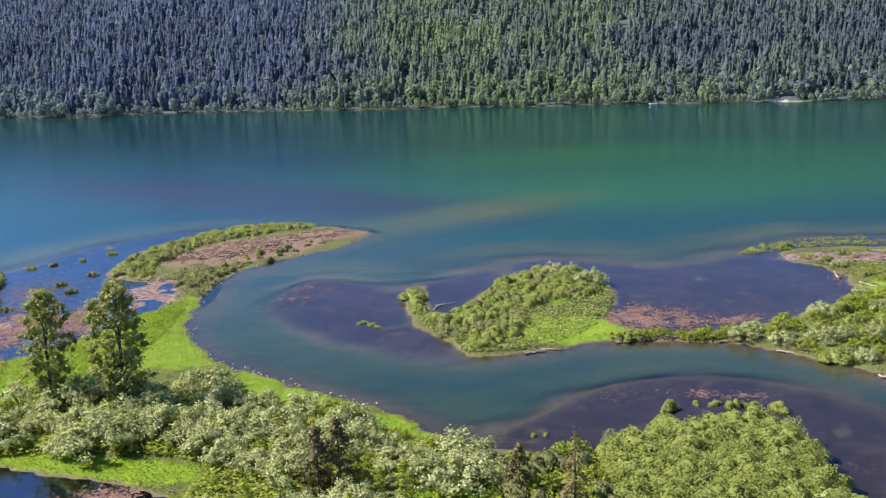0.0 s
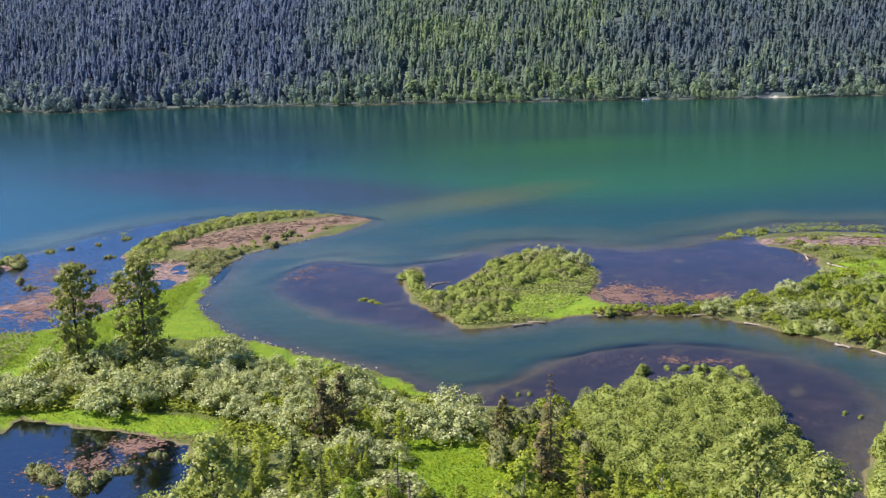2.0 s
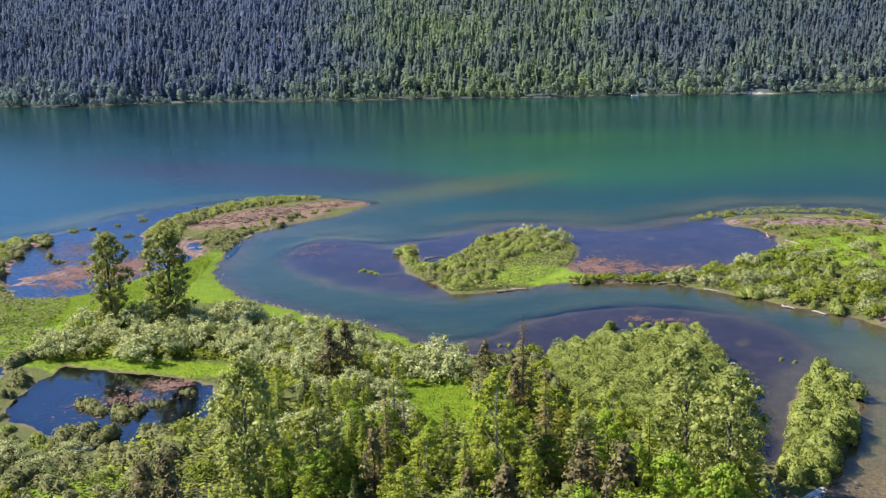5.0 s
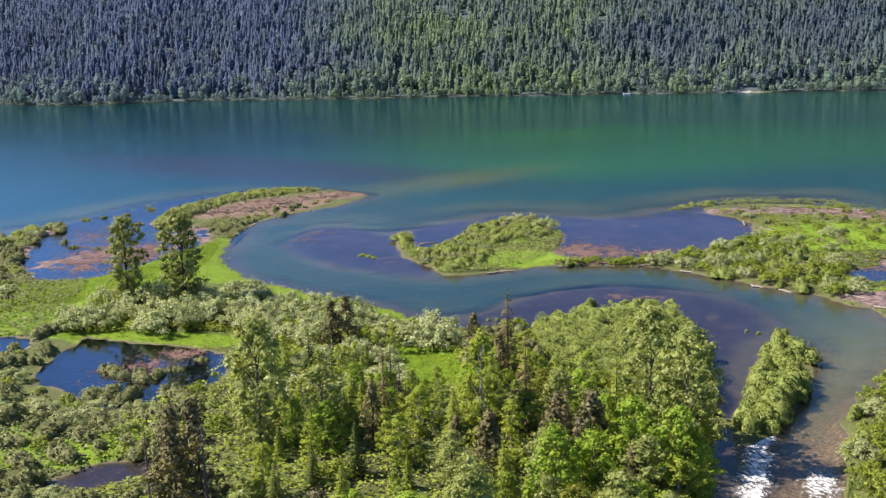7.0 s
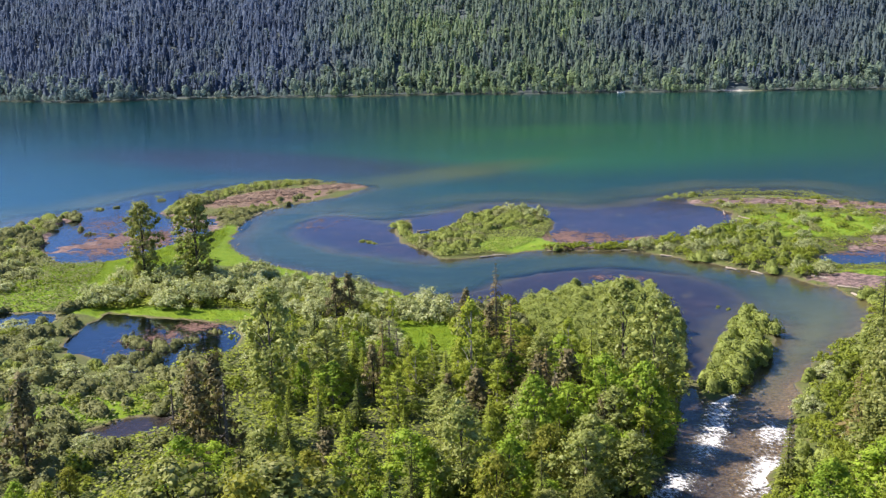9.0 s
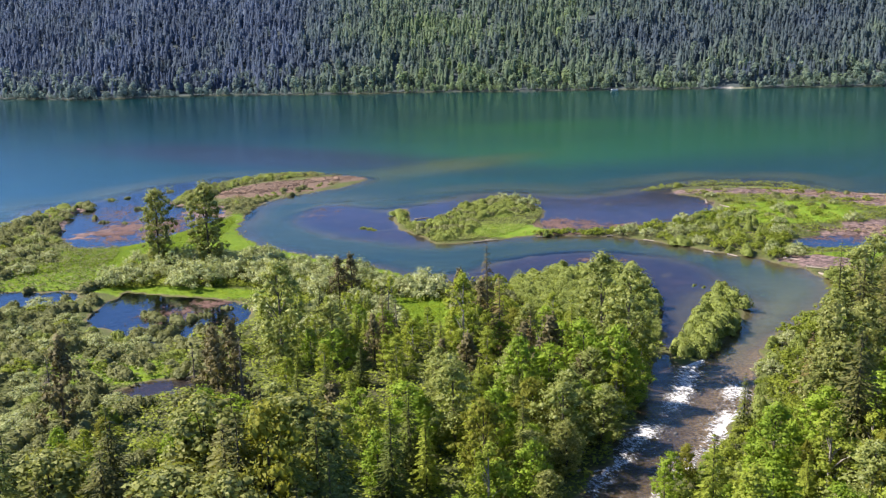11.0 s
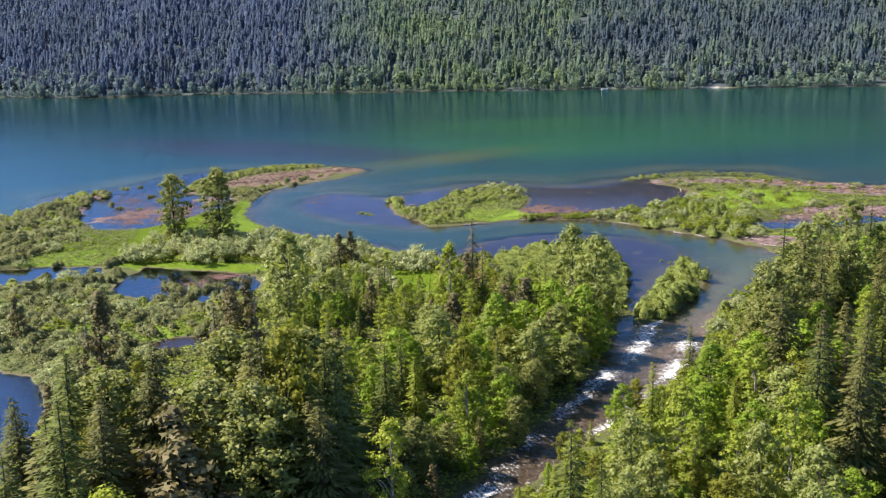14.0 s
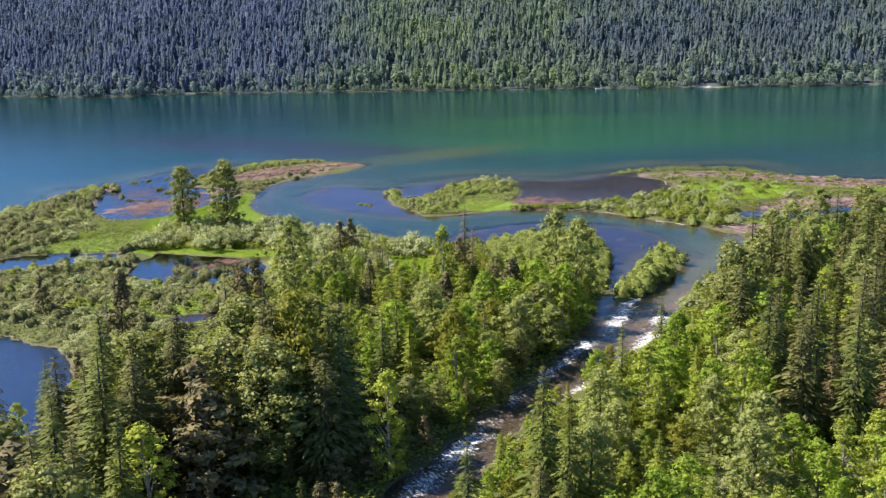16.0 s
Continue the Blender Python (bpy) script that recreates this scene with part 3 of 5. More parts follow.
def conifer_meshes(name, seed, h, r, bare, whorls, boughs, leaf_mat, bark_mat, sparse=0.0):
    """Trunk and drooping boughs of a spruce or fir."""
    rng = np.random.default_rng(seed)
    wood = [limb([(0, 0, 0), (0, 0, h * 0.5), (0, 0, h)], [0.014 * h, 0.009 * h, 0.01])]
    cs, tips, wid = [], [], []
    for i in range(whorls):
        s = (i + rng.uniform(-0.3, 0.3)) / whorls
        z = h * (bare + (1 - bare) * s)
        reach = r * (1 - s) ** 0.85 * rng.uniform(0.75, 1.12) + 0.12
        turn = rng.uniform(0, 6.28)
        for j in range(boughs):
            if rng.uniform() < sparse:
                continue
            ang = turn + 6.283 * j / boughs + rng.uniform(-0.3, 0.3)
            ln = reach * rng.uniform(0.65, 1.15)
            way = np.array([math.cos(ang), math.sin(ang), 0])
            side = np.array([-way[1], way[0], 0])
            droop = rng.uniform(0.18, 0.5)
            for f0, sd in ((0.2, 0), (0.42, -0.8), (0.42, 0.8), (0.62, 0), (0.66, -1.3), (0.66, 1.3), (0.86, -0.6), (0.86, 0.6), (0.98, 0)):
                c = way * ln * f0 + side * sd * ln * 0.16 + np.array([0, 0, z - droop * ln * f0 * f0 + 0.05 * ln])
                cs.append(c)
                tips.append(way * 0.9 + side * sd * 0.6 + np.array([0, 0, -droop * f0 * 1.3]))
                wid.append(max(ln * (0.21 if f0 < 0.9 else 0.14) * rng.uniform(0.8, 1.25), 0.13))
    cs, tips, wid = np.array(cs), np.array(tips), np.array(wid).reshape(-1, 1)
    tips /= np.linalg.norm(tips, axis=1, keepdims=True)
    side = np.cross(tips, np.array([0, 0, 1.0]) + rng.normal(size=tips.shape) * 0.45)
    side /= np.linalg.norm(side, axis=1, keepdims=True)
    pts = np.stack([cs - tips * wid * 0.8, cs + side * wid * 0.32, cs + tips * wid * 1.05, cs - side * wid * 0.32], 1).reshape(-1, 3)  # faces look up
    wv, wf2 = joined(wood)
    away = pts * (1, 1, 0) / (np.linalg.norm(pts[:, :2], axis=1, keepdims=True) + 0.05) + np.array([0, 0, 0.55])
    return mesh_of(name + "_trunk", wv, wf2, bark_mat), rounded(mesh_of(name + "_crown", pts, np.arange(len(pts)).reshape(-1, 4), leaf_mat), away + np.repeat(rng.normal(size=(len(cs), 3)) * 0.45, 4, 0))


def bush_meshes(name, seed, h, r, clumps, per, leaf, leaf_mat, bark_mat, stretch=1.8, lump=1.0):
    """A many-stemmed shrub: stems and a domed, lumpy mass of leaves."""
    rng = np.random.default_rng(seed)
    tufts, wood = [], []
    for i in range(clumps):
        ang, s = rng.uniform(0, 6.283), math.sqrt(rng.uniform(0, 1))
        top = h * (1 - 0.6 * s * s) * rng.uniform(0.6, 1.02)
        c = np.array([math.cos(ang) * s * r, math.sin(ang) * s * r, top * rng.uniform(0.5, 0.85)])
        size = min(r, h) * rng.uniform(0.17, 0.32) * lump
        c[2] = max(c[2], size * 0.6)
        tufts.append(clump(c, size, per, leaf, np.array([0, 0, h * 0.1]), rng, stretch))
        if i % 3 == 0:
            wood.append(limb([(c[0] * 0.15, c[1] * 0.15, -0.1), c * (0.6, 0.6, 0.6), c], [0.05, 0.035, 0.012], 4))
    v, f, nrm = gather(tufts)
    v[:, 2] = np.maximum(v[:, 2], 0.02)
    wv, wf2 = joined(wood)
    return mesh_of(name + "_stems", wv, wf2, bark_mat), rounded(mesh_of(name + "_foliage", v, f, leaf_mat), nrm)


def dome(rng, cx, cy, h, r, count, leaf, jitter=0.5):
    """A feathery dome of upright sprays over a dense heart. Points, faces, shading normals."""
    ang, s = rng.uniform(0, 6.283, count), np.sqrt(rng.uniform(0, 1, count))
    p1, p2 = rng.uniform(0, 6.28, 2)
    edge = 1 + 0.14 * np.sin(3 * ang + p1) + 0.1 * np.sin(5 * ang + p2)
    x, y = np.cos(ang) * s * r * edge, np.sin(ang) * s * r * edge
    top = h * (1 - 0.72 * s ** 2.4) * (0.86 + 0.14 * np.sin(x * 2.7 + p1) * np.sin(y * 2.3 - p2))
    z = top * (1 - 0.5 * rng.uniform(0, 1, count) ** 2.4) * np.where(s > 0.82, rng.uniform(0.15, 1, count), 1.0)
    pts = np.stack([x, y, np.maximum(z, 0.05)], -1)
    out = np.stack([x / r * 0.95, y / r * 0.95, 0.95 - 0.5 * s], -1)
    v, f = leaves(pts, out + rng.normal(size=(count, 3)) * 0.4, leaf * np.ones(count), rng, 2.6, 0.9)
    shade = np.repeat(out + rng.normal(size=(count, 3)) * jitter, 3, 0)
    k = 9
    ring = [(math.cos(6.283 * j / k) * r * q, math.sin(6.283 * j / k) * r * q, h * g) for q, g in ((0.76, 0.02), (0.68, 0.5), (0.4, 0.74)) for j in range(k)] + [(0, 0, h * 0.82)]
    ring = np.array(ring) * rng.uniform(0.88, 1.06, (len(ring), 1))
    rf = [t for i in range(2) for j in range(k) for t in ((i * k + j, i * k + (j + 1) % k, (i + 1) * k + j), (i * k + (j + 1) % k, (i + 1) * k + (j + 1) % k, (i + 1) * k + j))]
    rf += [(2 * k + j, 2 * k + (j + 1) % k, 3 * k) for j in range(k)]
    rn = ring / (r, r, h) + np.array([0, 0, 0.25])
    shift = np.array([cx, cy, 0])
    return np.concatenate([ring, v]) + shift, np.concatenate([np.array(rf), f + len(ring)]), np.concatenate([rn, shade])


def feather_meshes(name, seed, h, r, count, leaf, leaf_mat, bark_mat, domes=1):
    """A feathery shrub of one dome, or a billowing one of several."""
    rng = np.random.default_rng(seed)
    if domes == 1:
        tufts = [dome(rng, 0, 0, h, r, count, leaf)]
    else:
        tufts = []
        for j in range(domes):
            t, q = 6.283 * j / (domes - 1) + rng.uniform(-0.4, 0.4), 0.0 if j == 0 else rng.uniform(0.45, 0.75)
            tufts.append(dome(rng, math.cos(t) * q * r, math.sin(t) * q * r, h * (1.0 if j == 0 else rng.uniform(0.5, 0.92)), r * (rng.uniform(0.42, 0.62) if domes < 5 else rng.uniform(0.3, 0.5)), count // domes, leaf, 0.5))
    v, f, nrm = gather(tufts)
    wood = [limb([(0, 0, -0.1), (math.cos(t) * r * 0.3, math.sin(t) * r * 0.3, h * 0.4), (math.cos(t) * r * 0.55, math.sin(t) * r * 0.55, h * 0.65)], [0.05, 0.035, 0.012], 4) for t in (0.3, 1.9, 3.4, 5.0)]
    wv, wf2 = joined(wood)
    return mesh_of(name + "_stems", wv, wf2, bark_mat), rounded(mesh_of(name + "_foliage", v, f, leaf_mat), nrm)


def plant(name, meshes, label, category, group):
    """One thing with its parts."""
    base = tagged(new(name), label, category, group)
    names = ("trunk", "crown") if "trunk" in meshes[0].name else ("stem", "foliage")
    for part_name, me in zip(names + ("limb",) * 20, meshes):
        new(part_name, me).parent = base
    return base


class Stand:
    """Plants of one kind: the first call of put() places the pattern itself, later ones copies."""

    def __init__(self, patterns, metres):
        self.patterns, self.metres, self.used = patterns, metres, set()

    def put(self, x, y, tall, rng, z=None, wide=1.0):
        ob = self.patterns[int(rng.integers(len(self.patterns)))]
        s = tall / self.metres
        z = height(x, y) - 0.05 if z is None else z
        m = Matrix.LocRotScale((x, y, z), Euler((0, 0, rng.uniform(0, 6.283))), None)
        if ob.name in self.used:
            ob.scale = (1, 1, 1)
            made = copy_thing(ob, m)
        else:
            self.used.add(ob.name)
            made = ob
            made.matrix_basis = m
        made.scale = (s * wide, s * wide, s)
        return made


def kinds(name, maker, count, label, category, group, metres):
    return Stand([plant(name, maker(i), label, category, group) for i in range(count)], metres)


STANDS = {
    "spruce": kinds("spruce_tree", lambda i: conifer_meshes("spruce", 10 + i, 16, 3.3, 0.05, 25, 7, LEAF["spruce"], BARK["dark"]), 3,
                    "dark green spruce with drooping boughs", "tree", "spruces of the river forest", 16),
    "hemlock": kinds("hemlock_tree", lambda i: conifer_meshes("hemlock", 15 + i, 16, 3.5, 0.05, 26, 8, LEAF["hemlock"], BARK["dark"], 0.08), 3,
                     "tall brownish-green hemlock in the dense wood", "tree", "hemlocks of the river forest", 16),
    "fir": kinds("young_conifer", lambda i: conifer_meshes("fir", 20 + i, 12, 2.4, 0.03, 22, 7, LEAF["fir"], BARK["dark"]), 2,
                 "bright green young conifer in sunlight", "tree", "young conifers", 12),
    "brown": kinds("browned_conifer", lambda i: conifer_meshes("brown", 30 + i, 13, 2.3, 0.05, 24, 6, LEAF["brown"], BARK["grey"], 0.2), 2,
                   "half-dead conifer with browned needles", "tree", "browned conifers", 13),
    "cotton": kinds("cottonwood_tree", lambda i: broadleaf_meshes("cotton", 40 + i, 16, 4.5, 0.07, 124, 40, 0.225, LEAF["cotton"], BARK["grey"]), 3,
                    "grey-green cottonwood with shimmering leaves", "tree", "cottonwoods", 16),
    "elm": kinds("bank_cottonwood", lambda i: broadleaf_meshes("elm", 45 + i, 16, 3.9, 0.07, 170, 34, 0.24, LEAF["bank"], BARK["dark"], 0.0, 1.2, 0.5), 2,
                 "tall open dark-leaved cottonwood above the willows", "tree", "cottonwoods above the willows", 16),
    "birch": kinds("birch_tree", lambda i: broadleaf_meshes("birch", 50 + i, 13, 2.9, 0.05, 74, 38, 0.215, LEAF["birch"], BARK["pale"]), 3,
                   "light green birch with a pale trunk", "tree", "birches", 13),
    "alder": kinds("alder_tree", lambda i: broadleaf_meshes("alder", 60 + i, 11, 3.5, 0.03, 78, 38, 0.22, LEAF["alder"], BARK["grey"]), 3,
                   "lush bright green alder, full rounded crown", "tree", "alders", 11),
    "gold": kinds("maple_tree", lambda i: broadleaf_meshes("maple", 70 + i, 11, 3.3, 0.26, 86, 44, 0.18, LEAF["gold"], BARK["dark"]), 2,
                  "yellow-green maple with open dark limbs", "tree", "maples", 11),
    "pine": kinds("scrub_pine", lambda i: broadleaf_meshes("pine", 75 + i, 8, 2.3, 0.02, 56, 24, 0.24, LEAF["pine"], BARK["dark"], 0.0, 0.55, 0.9), 2,
                  "dull brown-green bushy scrub pine", "tree", "scrub pines", 8),
    "willow": kinds("willow_bush", lambda i: bush_meshes("willow", 80 + i, 4.5, 3.0, 44, 52, 0.165, LEAF["willow"], BARK["grey"]), 3,
                    "silvery grey-green willow bush", "bush", "silvery willow bushes", 4.5),
    "shrub": kinds("shrub", lambda i: bush_meshes("shrub", 90 + i, 3.0, 2.0, 24, 36, 0.19, LEAF["shrub"], BARK["grey"]), 3,
                   "leafy green shrub on the bank", "bush", "bank shrubs", 3.0),
    "marsh": kinds("marsh_shrub", lambda i: feather_meshes("marsh", 100 + i, 2.6, 2.2, 840, 0.165, LEAF["marsh"], BARK["grey"], 3), 3,
                   "olive-grey leafy marsh shrub among ponds", "bush", "marsh shrubs", 2.6),
    "sallow": kinds("sallow_bush", lambda i: feather_meshes("sallow", 110 + i, 3.0, 2.4, 1500, 0.15, LEAF["sallow"], BARK["grey"], 3), 4,
                    "yellow-green sallow bush in the thicket", "bush", "sallow thicket", 3.0),
}


def scatter(rng, outline, gap, tries=30):
    """Points inside a plan outline, none closer than gap."""
    line = np.array(outline, float)
    lo, hi = line.min(0), line.max(0)
    want = int((hi - lo).prod() / gap ** 2 * tries / 8)
    pts = rng.uniform(lo, hi, (want, 2))
    pts = pts[inside(pts[:, 0], pts[:, 1], line)]
    kept, cells = [], {}
    for x, y in pts:
        i, j = int(x // gap), int(y // gap)
        if all((x - a) ** 2 + (y - b) ** 2 > gap * gap for u in (-1, 0, 1) for v in (-1, 0, 1) for a, b in cells.get((i + u, j + v), ())):
            cells.setdefault((i, j), []).append((x, y))
            kept.append((x, y))
    return kept


def grow(seed, outline, gap, mix, dry=0.35, broad=(0.85, 1.2)):
    """Fill an outline with plants; mix: rows of kind, weight, lowest and highest height."""
    rng = np.random.default_rng(seed)
    weights = np.array([row[1] for row in mix], float)
    pts = scatter(rng, outline, gap)
    if not pts:
        return
    land = terrain(np.array([p[0] for p in pts]), np.array([p[1] for p in pts]))
    for i, (x, y) in enumerate(pts):
        if land[1][i] < dry or abs(x - 2) > 0.43 * (y + 208) + 14 or y < -142:
            continue
        kind, _, lo, hi = mix[int(rng.choice(len(mix), p=weights / weights.sum()))]
        STANDS[kind].put(x, y, rng.uniform(lo, hi), rng, float(land[0][i]) - 0.05, rng.uniform(*broad))


def solo(kind, x, y, tall, seed, wide=1.0):
    STANDS[kind].put(x, y, tall, np.random.default_rng(seed), None, wide)


# marked single trees
MARKED = (("elm", -56.3, 39.6, 15.6, 0.85), ("elm", -45.4, 36.6, 17.6, 1.08), ("cotton", 24.7, -27, 16.1, 1.2), ("cotton", -21.9, -25.7, 13, 0.75),
          ("spruce", 5.5, -124, 18, 0.9), ("birch", -2.4, -99, 11, 1.0), ("willow", -34.3, 43, 5.8, 1.15), ("willow", -37.5, 42.5, 4.6, 1.1), ("pine", -14.3, 10.5, 6.7, 1.25), ("pine", -16.5, 9, 5, 1.3),
          ("pine", -8.2, -29, 8, 0.8), ("spruce", -14.8, -9.4, 6.5, 1.1), ("pine", 15.8, -39, 10.5, 1.1), ("pine", 12, -38, 8, 1.2),
          ("birch", 4.7, -27, 9, 1.2), ("alder", 20, -42.5, 9.2, 1.3), ("alder", 15, -46, 8.8, 1.3), ("alder", 24, -45, 7.5, 1.3), ("alder", 11, -49, 7.5, 1.2), ("elm", 47.7, -56, 17.5, 1.1), ("elm", 52, -52, 15, 1.0), ("brown", 9.2, -6, 8.8, 1.2), ("brown", 10, -26, 8.5, 1.2), ("brown", -7.2, -22, 9.8, 1.0), ("brown", 13.5, -37, 10.5, 1.2), ("pine", -25.3, -43, 12.5, 0.9), ("pine", -29, -40, 10.5, 1.0), ("pine", -27, -46, 11, 1.0),
          ("cotton", 69.3, -28.7, 14, 1.0), ("spruce", 60.9, -22, 9.5, 1.2), ("spruce", 66.9, -31.3, 13, 1.2), ("spruce", 47.5, -76.7, 14, 1.1),
          ("spruce", -28.5, -85, 17, 0.8), ("spruce", -20, -84, 17.5, 0.7), ("gold", -23, -83, 19.5, 1.0), ("gold", 5.5, -70, 11, 0.9), ("alder", 18, -33.6, 8, 1.0),
          ("spruce", 13.5, -110, 17, 1.0), ("spruce", 15.8, -112, 14, 1.0), ("fir", 26.4, -82, 8.5, 1.1), ("gold", -13.3, -92, 19.5, 0.8), ("gold", -31.7, -96, 19.5, 0.85),
          ("spruce", 37.2, -55.5, 8.2, 1.1), ("birch", 37.6, -95.4, 10.5, 1.1), ("spruce", -48.4, -75.5, 8, 1.3), ("pine", -46.5, -47.5, 12.5, 0.95), ("pine", -66, -28, 7, 1.1), ("pine", 5, 8, 5.5, 1.1), ("pine", 8, -8, 7, 1.0), ("spruce", -68, -8, 6, 1.3))
for place, (kind, tx, ty, tall, wide) in enumerate(MARKED):
    solo(kind, tx, ty, tall, 700 + place, wide)

# silvery willows along the near bank
grow(1, [(-66, 30), (-60, 40), (-36, 40), (-29, 36), (-27, 24), (-40, 22), (-62, 24)], 3.5, [("willow", 5, 3.6, 6.0), ("shrub", 1, 2, 3)])
grow(2, [(-27, 38), (-14, 30), (-4, 22), (3, 14), (0, 6), (-8, 13), (-12, 8), (-26, 14), (-34, 20)], 3.5, [("willow", 4, 3.4, 5.6), ("shrub", 2, 2, 3.5)])
grow(3, [(3, 18), (14, 17), (15, 0), (4, -3)], 2.8, [("shrub", 3, 2, 3.4), ("marsh", 2, 2, 3)])
# sallow thicket
grow(4, [(15, 18), (24, 23), (34, 26), (39, 21), (37, -2), (34, -20), (24, -14), (16, 0)], 2.2, [("sallow", 1, 2.2, 3.2)], 0.35, (1.1, 1.5))
for place, (bx, by, tall) in enumerate(((25, 96, 4.2), (22, 101, 3.8), (19, 104, 3.2), (-35, 46, 3), (85, 78, 3.2), (98, 66, 3), (70, 72, 3))):
    solo("willow", bx, by, tall, 800 + place, 1.1)
# islet in the river
grow(5, [(36, -26), (41, -16), (44, -6), (48, 4), (52, 7), (52, 0), (46, -14), (40, -24)], 2.2, [("sallow", 1, 2.6, 4.2)], 0.2)
# wooded tongue between ponds and river
grow(6, [(-25, -18), (-12, -24), (8, -24), (16, -12), (26, -14), (34, -24), (27, -42), (20, -58), (-26, -58), (-20, -40), (-18, -22)], 4.0,
     [("birch", 5, 4.5, 7.5), ("alder", 4, 4.5, 7), ("fir", 3, 4, 7), ("spruce", 1.0, 5, 8), ("pine", 1.0, 5, 8), ("cotton", 2, 6, 9), ("gold", 1, 4, 6)], 0.35, (1.05, 1.45))
grow(22, [(-47, -60), (-39, -60), (-38, -90), (-46, -150), (-84, -150), (-58, -95)], 3.8, [("birch", 2, 3.5, 6), ("alder", 2, 3.5, 5.5), ("shrub", 2, 2, 3.5), ("gold", 1.5, 4, 6), ("pine", 0.7, 4, 7)])
grow(32, [(-41, -54), (-27, -58), (-27, -79), (-38, -86), (-42, -80)], 3.0, [("shrub", 3, 1.8, 3.2), ("gold", 2, 3, 5), ("marsh", 2, 1.6, 2.6), ("alder", 1, 3, 4.5), ("birch", 1, 3, 5)], 0.35, (1.1, 1.5))
grow(24, [(-27, -58), (19, -58), (8, -78), (-8, -80), (-27, -80)], 4.3, [("birch", 5, 7, 11), ("alder", 4, 6.5, 9.5), ("fir", 2, 6, 10), ("spruce", 2, 8, 13), ("pine", 1, 7, 10), ("cotton", 2.5, 9, 13), ("gold", 1, 6, 9)], 0.35, (1.0, 1.35))
grow(12, [(-38, -87), (-8, -80), (-9, -97), (-20, -99), (-24, -120), (-28, -140), (-34, -150), (-46, -150), (-40, -90)], 4.3,
     [("birch", 0.5, 10, 13), ("spruce", 3, 14, 19), ("hemlock", 6, 14, 19), ("elm", 3, 13, 17), ("pine", 1, 12, 15)], 0.35, (1.1, 1.7))
# low trees of dark kinds, their colour picked to imitate deep shade
grow(27, [(-19, -99), (-8, -98), (-8, -80), (8, -78), (4, -87), (0, -96), (-8, -112), (-20, -136), (-28, -140), (-23, -120)], 3.6,
     [("alder", 0.4, 3, 4.5), ("spruce", 2, 3, 6), ("pine", 3, 3, 6), ("hemlock", 3, 3, 6), ("elm", 1, 4, 6)], 0.35, (1.1, 1.5))
# dense tall row added to throw shade over the low trees
grow(33, [(-18, -78), (-7, -78), (-7, -99), (-18, -98)], 3.3, [("hemlock", 5, 14, 18), ("spruce", 2, 14, 18), ("elm", 2, 13, 16)], 0.35, (1.2, 1.7))
# woods east of the river
grow(7, [(70, -8), (78, 6), (96, 12), (140, 10), (140, -60), (44, -60), (50, -40), (57, -28)], 4.6,
     [("birch", 2, 6, 10), ("alder", 2.5, 5, 9), ("spruce", 3, 10, 15), ("hemlock", 4, 9, 15), ("cotton", 3, 8, 13), ("elm", 2, 9, 13), ("brown", 1, 8, 12)], 0.35, (1.0, 1.35))
grow(13, [(44, -60), (120, -60), (100, -150), (4, -150), (8, -130), (13, -105), (26, -84), (37, -68)], 4.8,
     [("birch", 5, 7, 11), ("alder", 5, 6, 9.5), ("spruce", 1.5, 9, 13), ("fir", 1.6, 6, 9), ("cotton", 3, 8, 11), ("brown", 0.7, 7, 10), ("hemlock", 1.2, 8, 12), ("gold", 1.6, 6, 9)], 0.35, (1.0, 1.4))
grow(20, [(-12, -13), (5, -12), (10, -25), (-13, -25)], 2.9, [("birch", 3, 3.5, 5), ("alder", 2, 3, 4.5), ("shrub", 1, 2, 3.5), ("fir", 2, 3, 5)], 0.35, (1.15, 1.6))
grow(17, [(-30, 4), (-12, 6), (-11, -20), (-26, -20)], 3.0, [("willow", 3, 2.5, 4), ("birch", 3, 3.5, 5.5), ("alder", 1, 3, 5), ("fir", 2, 4, 6), ("spruce", 1.2, 4, 7)], 0.35, (1.1, 1.5))
grow(35, [(-13, 9), (-6.5, 9), (-6, -10), (-12, -11)], 2.7, [("willow", 3, 2.5, 4.5), ("birch", 2, 3, 5), ("fir", 1, 3, 5)], 0.35, (1.1, 1.5))
grow(18, [(5, -4), (14, -2), (24, -12), (8, -14)], 3.2, [("birch", 2, 4, 6), ("shrub", 3, 2.5, 4)])
# trees right on the east bank
grow(19, [(0, -132), (5, -108), (9, -97), (15, -84.5), (24, -71), (33, -62), (46, -62), (30, -90), (18, -130)], 2.5, [("fir", 1.2, 3, 6), ("alder", 4, 2.8, 5), ("birch", 2, 3, 5.5), ("shrub", 3, 2, 3.5), ("gold", 1, 3, 5)])
grow(28, [(45, -66), (64, -64), (66, -96), (42, -98)], 5.0, [("spruce", 1.5, 13, 18), ("hemlock", 4, 13, 18), ("brown", 1, 11, 14)], 0.35, (1.0, 1.3))
# trees leaning over the west bank
grow(26, [(33, -24), (28, -42), (20, -61), (15, -55), (23, -40), (28, -24)], 3.4,
     [("alder", 4, 5, 7.5), ("birch", 2, 5, 8), ("cotton", 1, 6, 9)], 0.6, (1.1, 1.4))
grow(30, [(20, -61), (9, -81), (3, -92), (-3, -89), (5, -74), (15, -56)], 3.5, [("alder", 3, 4.5, 7), ("elm", 2, 5, 8), ("birch", 1.5, 5, 7.5)], 0.6, (1.1, 1.4))
